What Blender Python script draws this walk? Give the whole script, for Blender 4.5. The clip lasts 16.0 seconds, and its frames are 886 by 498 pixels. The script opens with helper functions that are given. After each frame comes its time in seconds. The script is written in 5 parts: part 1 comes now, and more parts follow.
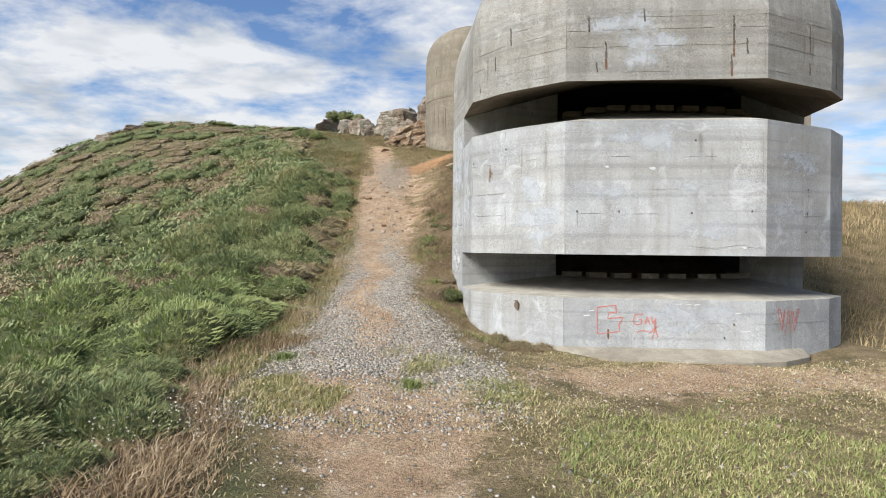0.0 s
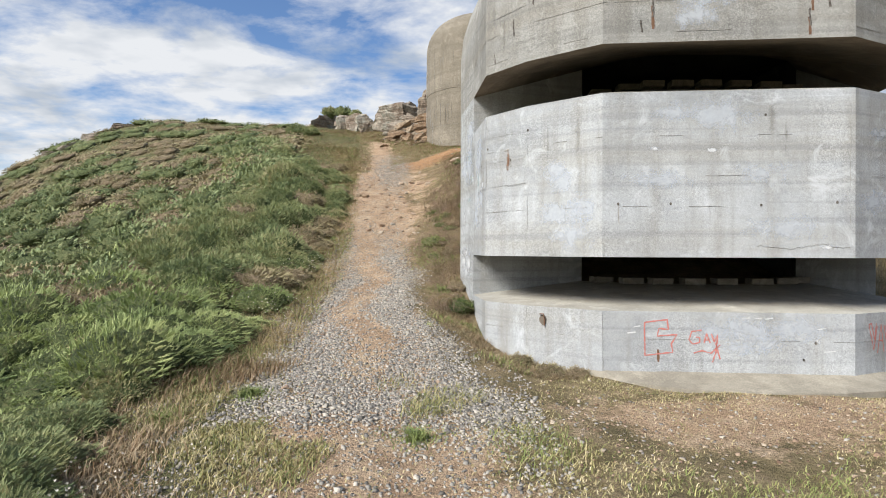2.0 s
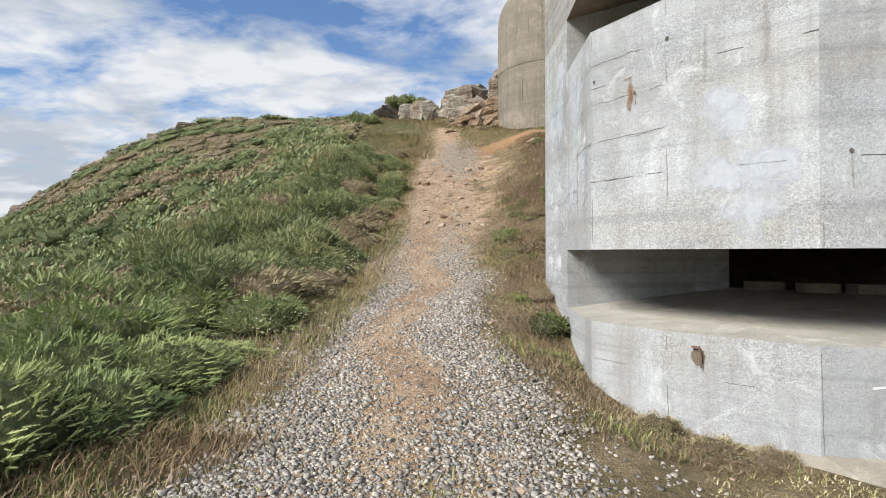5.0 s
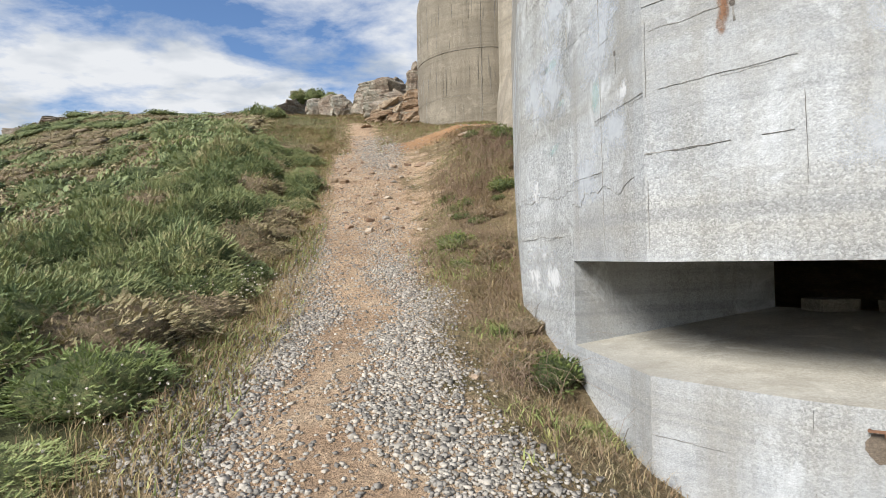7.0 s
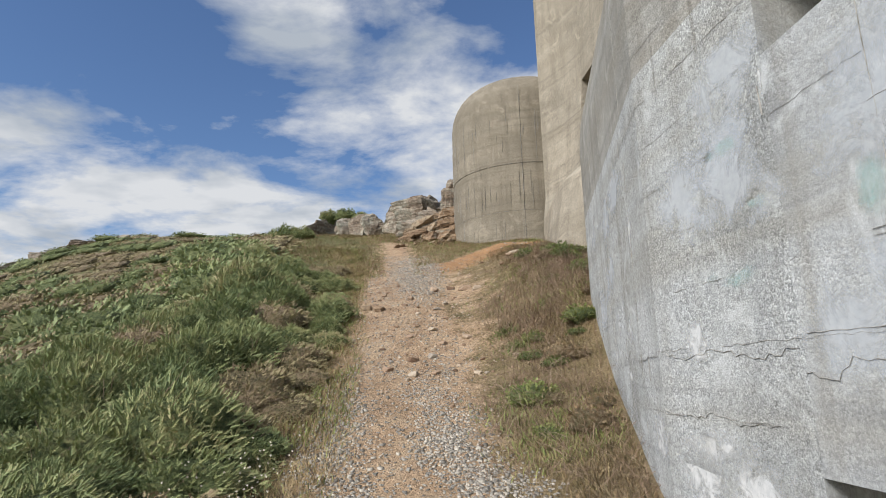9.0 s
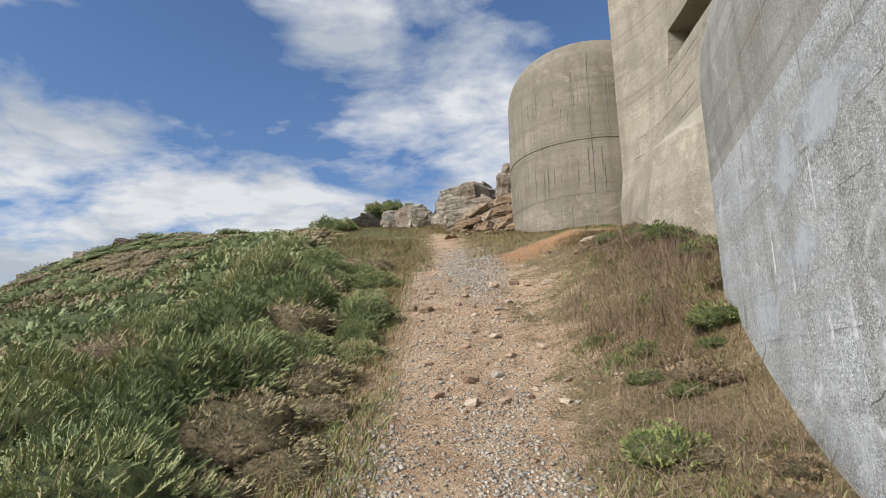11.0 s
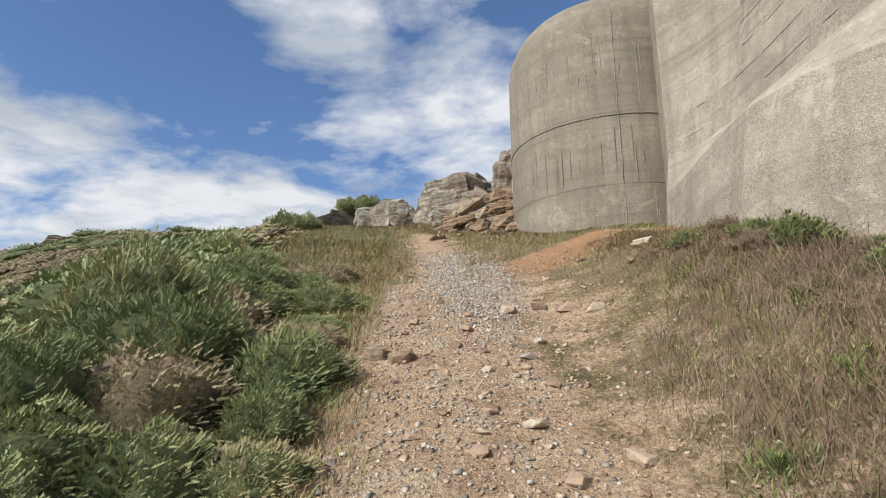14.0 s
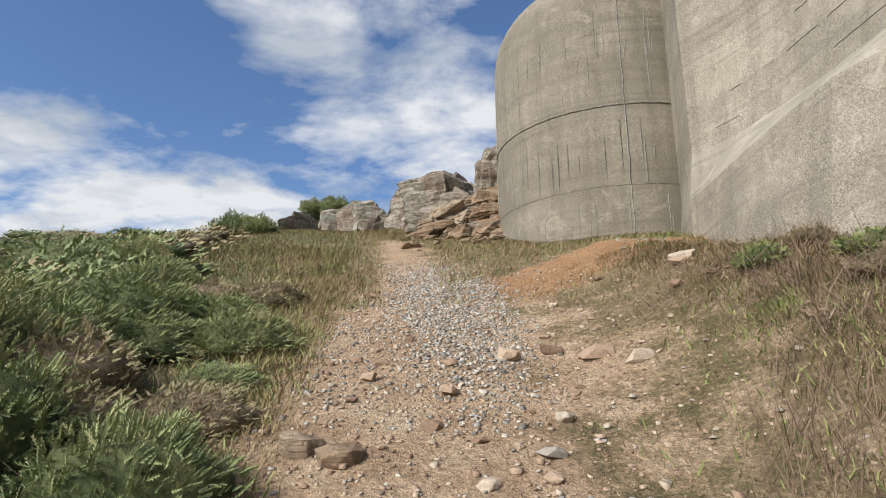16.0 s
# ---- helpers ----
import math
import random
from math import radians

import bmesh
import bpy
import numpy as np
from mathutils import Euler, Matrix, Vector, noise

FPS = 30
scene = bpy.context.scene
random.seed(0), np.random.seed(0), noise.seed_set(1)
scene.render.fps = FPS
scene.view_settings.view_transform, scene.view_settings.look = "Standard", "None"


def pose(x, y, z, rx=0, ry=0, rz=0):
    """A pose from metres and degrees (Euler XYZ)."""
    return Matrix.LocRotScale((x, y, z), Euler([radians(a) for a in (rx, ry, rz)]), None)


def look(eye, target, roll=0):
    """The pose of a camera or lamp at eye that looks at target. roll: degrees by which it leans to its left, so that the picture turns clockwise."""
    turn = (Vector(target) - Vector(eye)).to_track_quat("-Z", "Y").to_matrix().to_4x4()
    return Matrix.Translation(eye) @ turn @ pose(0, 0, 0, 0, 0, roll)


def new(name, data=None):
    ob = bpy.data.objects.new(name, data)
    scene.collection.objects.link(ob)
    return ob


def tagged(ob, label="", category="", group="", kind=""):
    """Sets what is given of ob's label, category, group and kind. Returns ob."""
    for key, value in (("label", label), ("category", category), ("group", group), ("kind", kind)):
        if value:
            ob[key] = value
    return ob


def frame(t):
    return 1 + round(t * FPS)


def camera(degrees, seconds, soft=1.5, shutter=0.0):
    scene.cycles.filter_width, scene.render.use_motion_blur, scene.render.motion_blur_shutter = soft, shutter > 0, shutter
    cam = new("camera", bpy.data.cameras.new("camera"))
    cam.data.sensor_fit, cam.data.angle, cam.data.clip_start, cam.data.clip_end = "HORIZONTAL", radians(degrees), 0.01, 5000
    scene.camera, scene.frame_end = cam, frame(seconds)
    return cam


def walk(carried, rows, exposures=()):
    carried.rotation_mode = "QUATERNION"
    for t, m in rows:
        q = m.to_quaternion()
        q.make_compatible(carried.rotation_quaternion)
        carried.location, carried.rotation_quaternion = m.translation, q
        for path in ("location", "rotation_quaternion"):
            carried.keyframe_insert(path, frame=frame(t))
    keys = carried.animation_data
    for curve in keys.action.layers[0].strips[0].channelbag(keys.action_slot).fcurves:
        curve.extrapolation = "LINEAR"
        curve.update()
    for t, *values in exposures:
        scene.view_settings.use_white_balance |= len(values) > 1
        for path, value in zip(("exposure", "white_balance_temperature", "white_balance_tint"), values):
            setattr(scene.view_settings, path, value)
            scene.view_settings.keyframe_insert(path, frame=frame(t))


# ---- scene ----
cam = camera(74.0, 16.0, soft=1.0)
PATH = [
    (0, (0.055, -0.437, 1.652), (0.051, 1.563, 1.652), 0.6),
    (0.5, (0.0, -0.029, 1.622), (-0.009, 1.971, 1.627), 0.4),
    (1, (-0.046, 0.408, 1.645), (-0.062, 2.408, 1.647), 0.4),
    (1.5, (-0.106, 0.849, 1.678), (-0.119, 2.848, 1.682), 0.4),
    (2, (-0.07, 1.326, 1.667), (-0.076, 3.326, 1.672), 0.2),
    (2.5, (-0.044, 1.798, 1.655), (-0.054, 3.798, 1.665), 0.1),
    (3, (-0.054, 2.274, 1.689), (-0.078, 4.274, 1.699), 0.1),
    (3.5, (-0.065, 2.71, 1.7), (-0.234, 4.703, 1.707), 0.3),
    (3.7, (-0.077, 2.869, 1.684), (-0.34, 4.852, 1.692), 0.3),
    (5.8, (-0.35, 5.437, 1.553), (-0.579, 7.424, 1.564), -0.8),
    (6, (-0.436, 5.632, 1.573), (-0.648, 7.621, 1.588), -0.7),
    (6.5, (-0.698, 6.14, 1.58), (-0.852, 8.134, 1.598), -0.8),
    (7, (-0.793, 6.758, 1.642), (-0.734, 8.757, 1.671), -1.2),
    (7.5, (-0.95, 7.281, 1.731), (-0.811, 9.269, 1.9), -1.0),
    (8, (-1.063, 7.78, 1.865), (-0.921, 9.752, 2.167), -1.5),
    (8.5, (-1.135, 8.248, 2.007), (-1.043, 10.201, 2.429), -1.7),
    (9, (-1.246, 8.739, 2.075), (-1.261, 10.693, 2.503), -1.4),
    (9.5, (-1.266, 9.24, 2.14), (-1.319, 11.193, 2.567), -1.5),
    (10, (-1.32, 9.764, 2.172), (-1.514, 11.708, 2.599), -1.0),
    (12.3, (-1.706, 12.781, 2.684), (-1.871, 14.728, 3.11), -0.6),
    (12.5, (-1.758, 12.996, 2.714), (-1.92, 14.942, 3.145), -0.4),
    (13, (-1.784, 13.546, 2.846), (-1.931, 15.493, 3.28), -0.5),
    (13.5, (-1.819, 14.085, 3.003), (-1.953, 16.033, 3.438), -0.6),
    (14, (-1.862, 14.61, 3.149), (-1.987, 16.557, 3.588), -0.6),
    (14.5, (-1.852, 15.155, 3.281), (-1.971, 17.102, 3.721), -0.6),
    (15, (-1.941, 15.673, 3.431), (-2.057, 17.62, 3.875), -0.4),
    (15.5, (-1.942, 16.156, 3.554), (-2.051, 18.102, 4.004), -0.4),
    (16, (-1.961, 16.619, 3.684), (-2.002, 18.565, 4.142), -0.4),
]
walk(cam, [(t, look(eye, target, roll)) for t, eye, target, roll in PATH], exposures=[(0, 0.42), (7, 0.42), (8.5, 0.20), (10, 0.22), (13, 0.36), (16, 0.36)])

# ---------------------------------------------------------------- world and sun
SUN_DIR = Vector((-0.58, -0.54, 0.64)).normalized()
world = bpy.data.worlds.new("sky")
scene.world = world
world.use_nodes = True


def build_sky():
    nt = world.node_tree
    nt.nodes.clear()
    N, L = nt.nodes.new, nt.links.new
    out, bg = N("ShaderNodeOutputWorld"), N("ShaderNodeBackground")
    bg.inputs["Strength"].default_value = 0.085
    sky = N("ShaderNodeTexSky")
    sky.sky_type, sky.sun_disc = "NISHITA", False
    sky.sun_elevation = math.asin(SUN_DIR.z)
    sky.sun_rotation = math.atan2(SUN_DIR.x, SUN_DIR.y)
    sky.air_density, sky.dust_density, sky.ozone_density = 1.1, 0.2, 2.5
    co = N("ShaderNodeTexCoord")
    sep = N("ShaderNodeSeparateXYZ")
    L(co.outputs["Generated"], sep.inputs[0])
    # a flat layer of cloud: direction divided by height
    up = N("ShaderNodeMath"); up.operation = "ADD"; up.inputs[1].default_value = 0.16
    L(sep.outputs["Z"], up.inputs[0])
    mx = N("ShaderNodeMath"); mx.operation = "MAXIMUM"; mx.inputs[1].default_value = 0.06
    L(up.outputs[0], mx.inputs[0])
    dx, dy = N("ShaderNodeMath"), N("ShaderNodeMath")
    for d, axis in ((dx, "X"), (dy, "Y")):
        d.operation = "DIVIDE"
        L(sep.outputs[axis], d.inputs[0]); L(mx.outputs[0], d.inputs[1])
    com = N("ShaderNodeCombineXYZ")
    L(dx.outputs[0], com.inputs[0]); L(dy.outputs[0], com.inputs[1])
    mp = N("ShaderNodeMapping")
    mp.inputs["Location"].default_value = SKY_SHIFT
    mp.inputs["Scale"].default_value = (1.0, 1.15, 1.0)
    L(com.outputs[0], mp.inputs[0])
    big, fine = N("ShaderNodeTexNoise"), N("ShaderNodeTexNoise")
    big.inputs["Scale"].default_value, big.inputs["Detail"].default_value, big.inputs["Roughness"].default_value = 2.6, 10.0, 0.60
    big.inputs["Distortion"].default_value = 0.25
    fine.inputs["Scale"].default_value, fine.inputs["Detail"].default_value = 6.5, 6.0
    L(mp.outputs[0], big.inputs["Vector"]); L(mp.outputs[0], fine.inputs["Vector"])
    # more cloud towards the horizon
    low = N("ShaderNodeMapRange")
    low.inputs["From Min"].default_value, low.inputs["From Max"].default_value = 0.02, 0.45
    low.inputs["To Min"].default_value, low.inputs["To Max"].default_value = 0.21, 0.0
    L(sep.outputs["Z"], low.inputs["Value"])
    a1, a2 = N("ShaderNodeMath"), N("ShaderNodeMath")
    a1.operation, a2.operation = "ADD", "MULTIPLY_ADD"
    L(big.outputs["Fac"], a1.inputs[0]); L(low.outputs[0], a1.inputs[1])
    L(fine.outputs["Fac"], a2.inputs[0]); a2.inputs[1].default_value = 0.26
    L(a1.outputs[0], a2.inputs[2])
    # banks and clear gaps: azimuth, height, widths in degrees, weight
    az, el = N("ShaderNodeMath"), N("ShaderNodeMath")
    az.operation, el.operation = "ARCTAN2", "ARCSINE"
    L(sep.outputs["X"], az.inputs[0]); L(sep.outputs["Y"], az.inputs[1]); L(sep.outputs["Z"], el.inputs[0])
    total = a2.outputs[0]
    for a0, e0, wa, we, k in SKY_BANKS:
        u, v = N("ShaderNodeMath"), N("ShaderNodeMath")
        for node, src, c0, w in ((u, az, a0, wa), (v, el, e0, we)):
            d = N("ShaderNodeMath"); d.operation = "SUBTRACT"; d.inputs[1].default_value = radians(c0)
            L(src.outputs[0], d.inputs[0])
            q = N("ShaderNodeMath"); q.operation = "DIVIDE"; q.inputs[1].default_value = radians(w)
            L(d.outputs[0], q.inputs[0])
            node.operation = "POWER"; node.inputs[1].default_value = 2.0
            g = N("ShaderNodeMath"); g.operation = "ABSOLUTE"
            L(q.outputs[0], g.inputs[0]); L(g.outputs[0], node.inputs[0])
        s = N("ShaderNodeMath"); s.operation = "ADD"
        L(u.outputs[0], s.inputs[0]); L(v.outputs[0], s.inputs[1])
        n1 = N("ShaderNodeMath"); n1.operation = "MULTIPLY"; n1.inputs[1].default_value = -1.0
        L(s.outputs[0], n1.inputs[0])
        ex = N("ShaderNodeMath"); ex.operation = "EXPONENT"
        L(n1.outputs[0], ex.inputs[0])
        add = N("ShaderNodeMath"); add.operation = "MULTIPLY_ADD"; add.inputs[1].default_value = k
        L(ex.outputs[0], add.inputs[0]); L(total, add.inputs[2])
        total = add.outputs[0]
    ramp = N("ShaderNodeValToRGB")
    ramp.color_ramp.elements[0].position, ramp.color_ramp.elements[0].color = 0.60, (0, 0, 0, 1)
    ramp.color_ramp.elements[1].position, ramp.color_ramp.elements[1].color = 0.84, (1, 1, 1, 1)
    L(total, ramp.inputs[0])
    # bright edges, greyer hearts
    heart = N("ShaderNodeValToRGB")
    heart.color_ramp.elements[0].position, heart.color_ramp.elements[0].color = 0.45, (7.3, 7.5, 7.8, 1)
    heart.color_ramp.elements[1].position, heart.color_ramp.elements[1].color = 0.62, (4.5, 5.0, 5.7, 1)
    shade = N("ShaderNodeTexNoise")
    shade.inputs["Scale"].default_value, shade.inputs["Detail"].default_value = 2.3, 5.0
    L(mp.outputs[0], shade.inputs["Vector"]); L(shade.outputs["Fac"], heart.inputs[0])
    mix = N("ShaderNodeMix"); mix.data_type = "RGBA"
    L(ramp.outputs[0], mix.inputs["Factor"])
    deep = N("ShaderNodeMix"); deep.data_type, deep.blend_type = "RGBA", "MULTIPLY"
    deep.inputs["Factor"].default_value, deep.inputs["B"].default_value = 1.0, (0.90, 1.02, 1.22, 1)
    L(sky.outputs[0], deep.inputs["A"])
    L(deep.outputs["Result"], mix.inputs["A"]); L(heart.outputs[0], mix.inputs["B"])
    L(mix.outputs["Result"], bg.inputs["Color"])
    L(bg.outputs[0], out.inputs["Surface"])


SKY_SHIFT = (0.35, 0.2, 3.7)
SKY_BANKS = [(-14, 31, 11, 6, 0.20), (2, 26, 9, 5, 0.19), (-28, 18, 20, 4, 0.13), (-31, 28, 11, 5.5, -0.26), (-46, 33, 6, 5, 0.14), (12, 33, 8, 5, -0.16), (-12, 22.5, 10, 2.0, -0.08), (-20, 8, 40, 5, 0.08)]
build_sky()
sun = new("sun", bpy.data.lights.new("sun", "SUN"))
sun.data.energy, sun.data.angle, sun.data.color = 5.0, radians(26), (1.0, 0.97, 0.92)
sun.matrix_world = look(SUN_DIR * 60, (0, 0, 0))

# ---------------------------------------------------------------- materials


def material(name, rough=0.9):
    """A node material; returns it with its tree and its shader."""
    m = bpy.data.materials.new(name)
    m.use_nodes = True
    nt = m.node_tree
    bsdf = nt.nodes["Principled BSDF"]
    bsdf.inputs["Roughness"].default_value = rough
    bsdf.inputs["Specular IOR Level"].default_value = 0.25
    return m, nt, bsdf


def noise_node(nt, vector, scale, detail=6.0, rough=0.6, dist=0.0):
    n = nt.nodes.new("ShaderNodeTexNoise")
    n.inputs["Scale"].default_value, n.inputs["Detail"].default_value = scale, detail
    n.inputs["Roughness"].default_value, n.inputs["Distortion"].default_value = rough, dist
    if vector:
        nt.links.new(vector, n.inputs["Vector"])
    return n.outputs["Fac"]


def ramp_node(nt, fac, stops):
    r = nt.nodes.new("ShaderNodeValToRGB")
    e = r.color_ramp.elements
    while len(e) < len(stops):
        e.new(0.5)
    for el, (p, c) in zip(e, stops):
        el.position = p
        el.color = (c, c, c, 1) if isinstance(c, (int, float)) else (*c, 1)
    nt.links.new(fac, r.inputs[0])
    return r.outputs[0]


def mix_node(nt, fac, a, b, mode="MIX"):
    n = nt.nodes.new("ShaderNodeMix")
    n.data_type, n.blend_type = "RGBA", mode
    for v, key in ((fac, "Factor"), (a, "A"), (b, "B")):
        if isinstance(v, (int, float)):
            n.inputs[key].default_value = v if key == "Factor" else (v, v, v, 1)
        elif isinstance(v, tuple):
            n.inputs[key].default_value = (*v, 1)
        else:
            nt.links.new(v, n.inputs[key])
    return n.outputs["Result"]


def math_node(nt, op, a, b=0.0):
    n = nt.nodes.new("ShaderNodeMath")
    n.operation = op
    for v, k in ((a, 0), (b, 1)):
        if isinstance(v, (int, float)):
            n.inputs[k].default_value = v
        else:
            nt.links.new(v, n.inputs[k])
    return n.outputs[0]


def bump_node(nt, bsdf, height, strength=0.5, distance=0.02):
    b = nt.nodes.new("ShaderNodeBump")
    b.inputs["Strength"].default_value, b.inputs["Distance"].default_value = strength, distance
    nt.links.new(height, b.inputs["Height"])
    nt.links.new(b.outputs[0], bsdf.inputs["Normal"])


def position(nt):
    return nt.nodes.new("ShaderNodeNewGeometry").outputs["Position"]


def scaled(nt, vector, s, turn=(0, 0, 0)):
    m = nt.nodes.new("ShaderNodeMapping")
    m.inputs["Scale"].default_value = s
    m.inputs["Rotation"].default_value = turn
    nt.links.new(vector, m.inputs[0])
    return m.outputs[0]


def concrete(name, tone, warm, pits=1.0, rough_zone=0.5):
    """Board-marked old concrete: cast layers, washed-out aggregate, pale lime bloom, dark runs, faint board lines."""
    m, nt, bsdf = material(name, 0.92)
    p = position(nt)
    blotch = noise_node(nt, p, 0.7, 9, 0.66, 0.5)
    cast = noise_node(nt, scaled(nt, p, (0.12, 0.12, 2.1)), 1.0, 4, 0.6, 0.15)
    grain = noise_node(nt, p, 30, 6, 0.75)
    speck = noise_node(nt, p, 85, 4, 0.75)
    runs = noise_node(nt, scaled(nt, p, (3.2, 3.2, 0.25)), 1.0, 8, 0.68)
    boards = noise_node(nt, scaled(nt, p, (0.14, 0.14, 9.0)), 1.0, 3, 0.55)
    vor = nt.nodes.new("ShaderNodeTexVoronoi")
    vor.inputs["Scale"].default_value = 85.0
    nt.links.new(p, vor.inputs["Vector"])
    pebbles = ramp_node(nt, vor.outputs["Color"], [(0.2, 0.18), (0.5, 0.5), (0.85, 0.9)])
    base = ramp_node(nt, blotch, [(0.28, tuple(c * 0.66 for c in tone)), (0.5, tone), (0.7, tuple(min(1, c * 1.26) for c in tone))])
    base = mix_node(nt, ramp_node(nt, cast, [(0.38, 0.55), (0.56, 0.0)]), base, warm)
    base = mix_node(nt, ramp_node(nt, runs, [(0.46, 0.0), (0.66, 0.6)]), base, tuple(c * 0.8 for c in warm))
    base = mix_node(nt, ramp_node(nt, boards, [(0.34, 0.45), (0.46, 0.0)]), base, tuple(c * 0.6 for c in tone))
    zone = ramp_node(nt, noise_node(nt, p, 0.9, 7, 0.7, 0.6), [(0.40, 0.0), (0.60, rough_zone)])
    base = mix_node(nt, zone, base, mix_node(nt, 0.5, base, pebbles, "OVERLAY"))
    base = mix_node(nt, 0.30 * pits, base, ramp_node(nt, grain, [(0.3, 0.28), (0.5, 0.5), (0.72, 0.74)]), "OVERLAY")
    base = mix_node(nt, 0.26 * pits, base, ramp_node(nt, speck, [(0.35, 0.2), (0.5, 0.5), (0.66, 0.82)]), "OVERLAY")
    bloom = noise_node(nt, p, 2.1, 10, 0.75, 0.8)
    base = mix_node(nt, ramp_node(nt, bloom, [(0.55, 0.0), (0.66, 0.75)]), base, tuple(min(0.68, c * 1.42) for c in tone))
    nt.links.new(base, bsdf.inputs["Base Color"])
    h = math_node(nt, "ADD", math_node(nt, "MULTIPLY", grain, 0.9 * pits), math_node(nt, "MULTIPLY", boards, 0.8))
    h = math_node(nt, "ADD", h, math_node(nt, "MULTIPLY", speck, 0.6 * pits))
    h = math_node(nt, "ADD", h, math_node(nt, "MULTIPLY", zone, math_node(nt, "MULTIPLY", vor.outputs["Distance"], -0.5)))
    bump_node(nt, bsdf, h, 0.5, 0.016)
    return m


CONCRETE = concrete("grey_concrete", (0.385, 0.395, 0.395), (0.325, 0.31, 0.27), 0.9, 0.6)
CONCRETE_SIDE = concrete("washed_concrete", (0.395, 0.405, 0.40), (0.305, 0.295, 0.26), 2.3, 1.0)
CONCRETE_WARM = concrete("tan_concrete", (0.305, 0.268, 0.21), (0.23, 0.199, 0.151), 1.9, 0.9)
CONCRETE_PALE = concrete("smooth_pale_concrete", (0.315, 0.282, 0.222), (0.25, 0.22, 0.17), 0.8, 0.4)
CONCRETE_UPPER = concrete("weathered_upper_concrete", (0.30, 0.292, 0.265), (0.235, 0.215, 0.178), 1.3, 0.7)
# Sill tone raised to make up for shade under the overhang.
CONCRETE_SILL = concrete("lightened_sill_concrete", (0.42, 0.40, 0.345), (0.34, 0.31, 0.25), 0.7, 0.3)
CONCRETE_TOWER = concrete("brown_tower_concrete", (0.232, 0.203, 0.156), (0.172, 0.147, 0.11), 1.7, 0.85)
# Darker brown concrete for the upper soffit and the broken bar pocket.
BROWN_CONCRETE = concrete("dark_brown_concrete", (0.20, 0.165, 0.125), (0.13, 0.10, 0.075))
# Concrete darkened to stand for the unlit rooms behind the slits.
ROOM_SHADE = concrete("room_shade_concrete", (0.10, 0.095, 0.085), (0.07, 0.065, 0.055))


JOINT, _nt, _b = material("dark_joint", 0.95)
_nt.links.new(ramp_node(_nt, noise_node(_nt, position(_nt), 14, 4, 0.7), [(0.36, (0.13, 0.12, 0.105)), (0.54, (0.33, 0.315, 0.285))]), _b.inputs["Base Color"])

# Dark colour of the scars, also painted as shade in the tie holes.
SCAR_AND_SHADE, _nt, _b = material("dark_scar_and_hole_shade", 0.95)
_nt.links.new(ramp_node(_nt, noise_node(_nt, position(_nt), 30, 4, 0.7), [(0.36, (0.035, 0.032, 0.028)), (0.60, (0.15, 0.13, 0.11))]), _b.inputs["Base Color"])


def earth():
    """Ground: tan trodden earth on the path, grey gravel at its edges, dry turf and heath soil beside it."""
    m, nt, bsdf = material("earth_and_turf", 0.95)
    p = position(nt)
    mid = noise_node(nt, p, 2.2, 8, 0.65)
    fine = noise_node(nt, p, 28, 6, 0.7)
    attr = nt.nodes.new("ShaderNodeAttribute")
    attr.attribute_name = "cover"
    sep = nt.nodes.new("ShaderNodeSeparateColor")
    nt.links.new(attr.outputs["Color"], sep.inputs[0])
    turf = ramp_node(nt, mid, [(0.32, (0.12, 0.10, 0.046)), (0.48, (0.21, 0.162, 0.084)), (0.66, (0.31, 0.235, 0.14))])
    heath = ramp_node(nt, mid, [(0.35, (0.08, 0.088, 0.038)), (0.52, (0.13, 0.13, 0.058)), (0.68, (0.20, 0.165, 0.085))])
    soil = ramp_node(nt, mid, [(0.3, (0.31, 0.205, 0.125)), (0.5, (0.43, 0.30, 0.19)), (0.72, (0.53, 0.405, 0.275))])
    orange = ramp_node(nt, mid, [(0.3, (0.30, 0.165, 0.08)), (0.7, (0.43, 0.255, 0.13))])
    soft = math_node(nt, "ADD", math_node(nt, "MULTIPLY", math_node(nt, "SUBTRACT", mid, 0.5), 1.1), math_node(nt, "MULTIPLY", math_node(nt, "SUBTRACT", fine, 0.5), 0.5))

    def edge(channel):
        return ramp_node(nt, math_node(nt, "ADD", sep.outputs[channel], soft), [(0.36, 0.0), (0.62, 1.0)])

    c = mix_node(nt, edge("Blue"), turf, heath)
    c = mix_node(nt, edge("Red"), c, soil)
    c = mix_node(nt, edge("Green"), c, orange)
    c = mix_node(nt, 0.7, c, ramp_node(nt, fine, [(0.3, 0.18), (0.5, 0.5), (0.7, 0.82)]), "OVERLAY")
    grit = noise_node(nt, p, 110, 4, 0.75)
    c = mix_node(nt, 0.5, c, ramp_node(nt, grit, [(0.34, 0.15), (0.5, 0.5), (0.64, 0.85)]), "OVERLAY")
    nt.links.new(c, bsdf.inputs["Base Color"])
    h = math_node(nt, "ADD", fine, math_node(nt, "MULTIPLY", mid, 2.0))
    bump_node(nt, bsdf, h, 1.0, 0.06)
    return m


EARTH = earth()


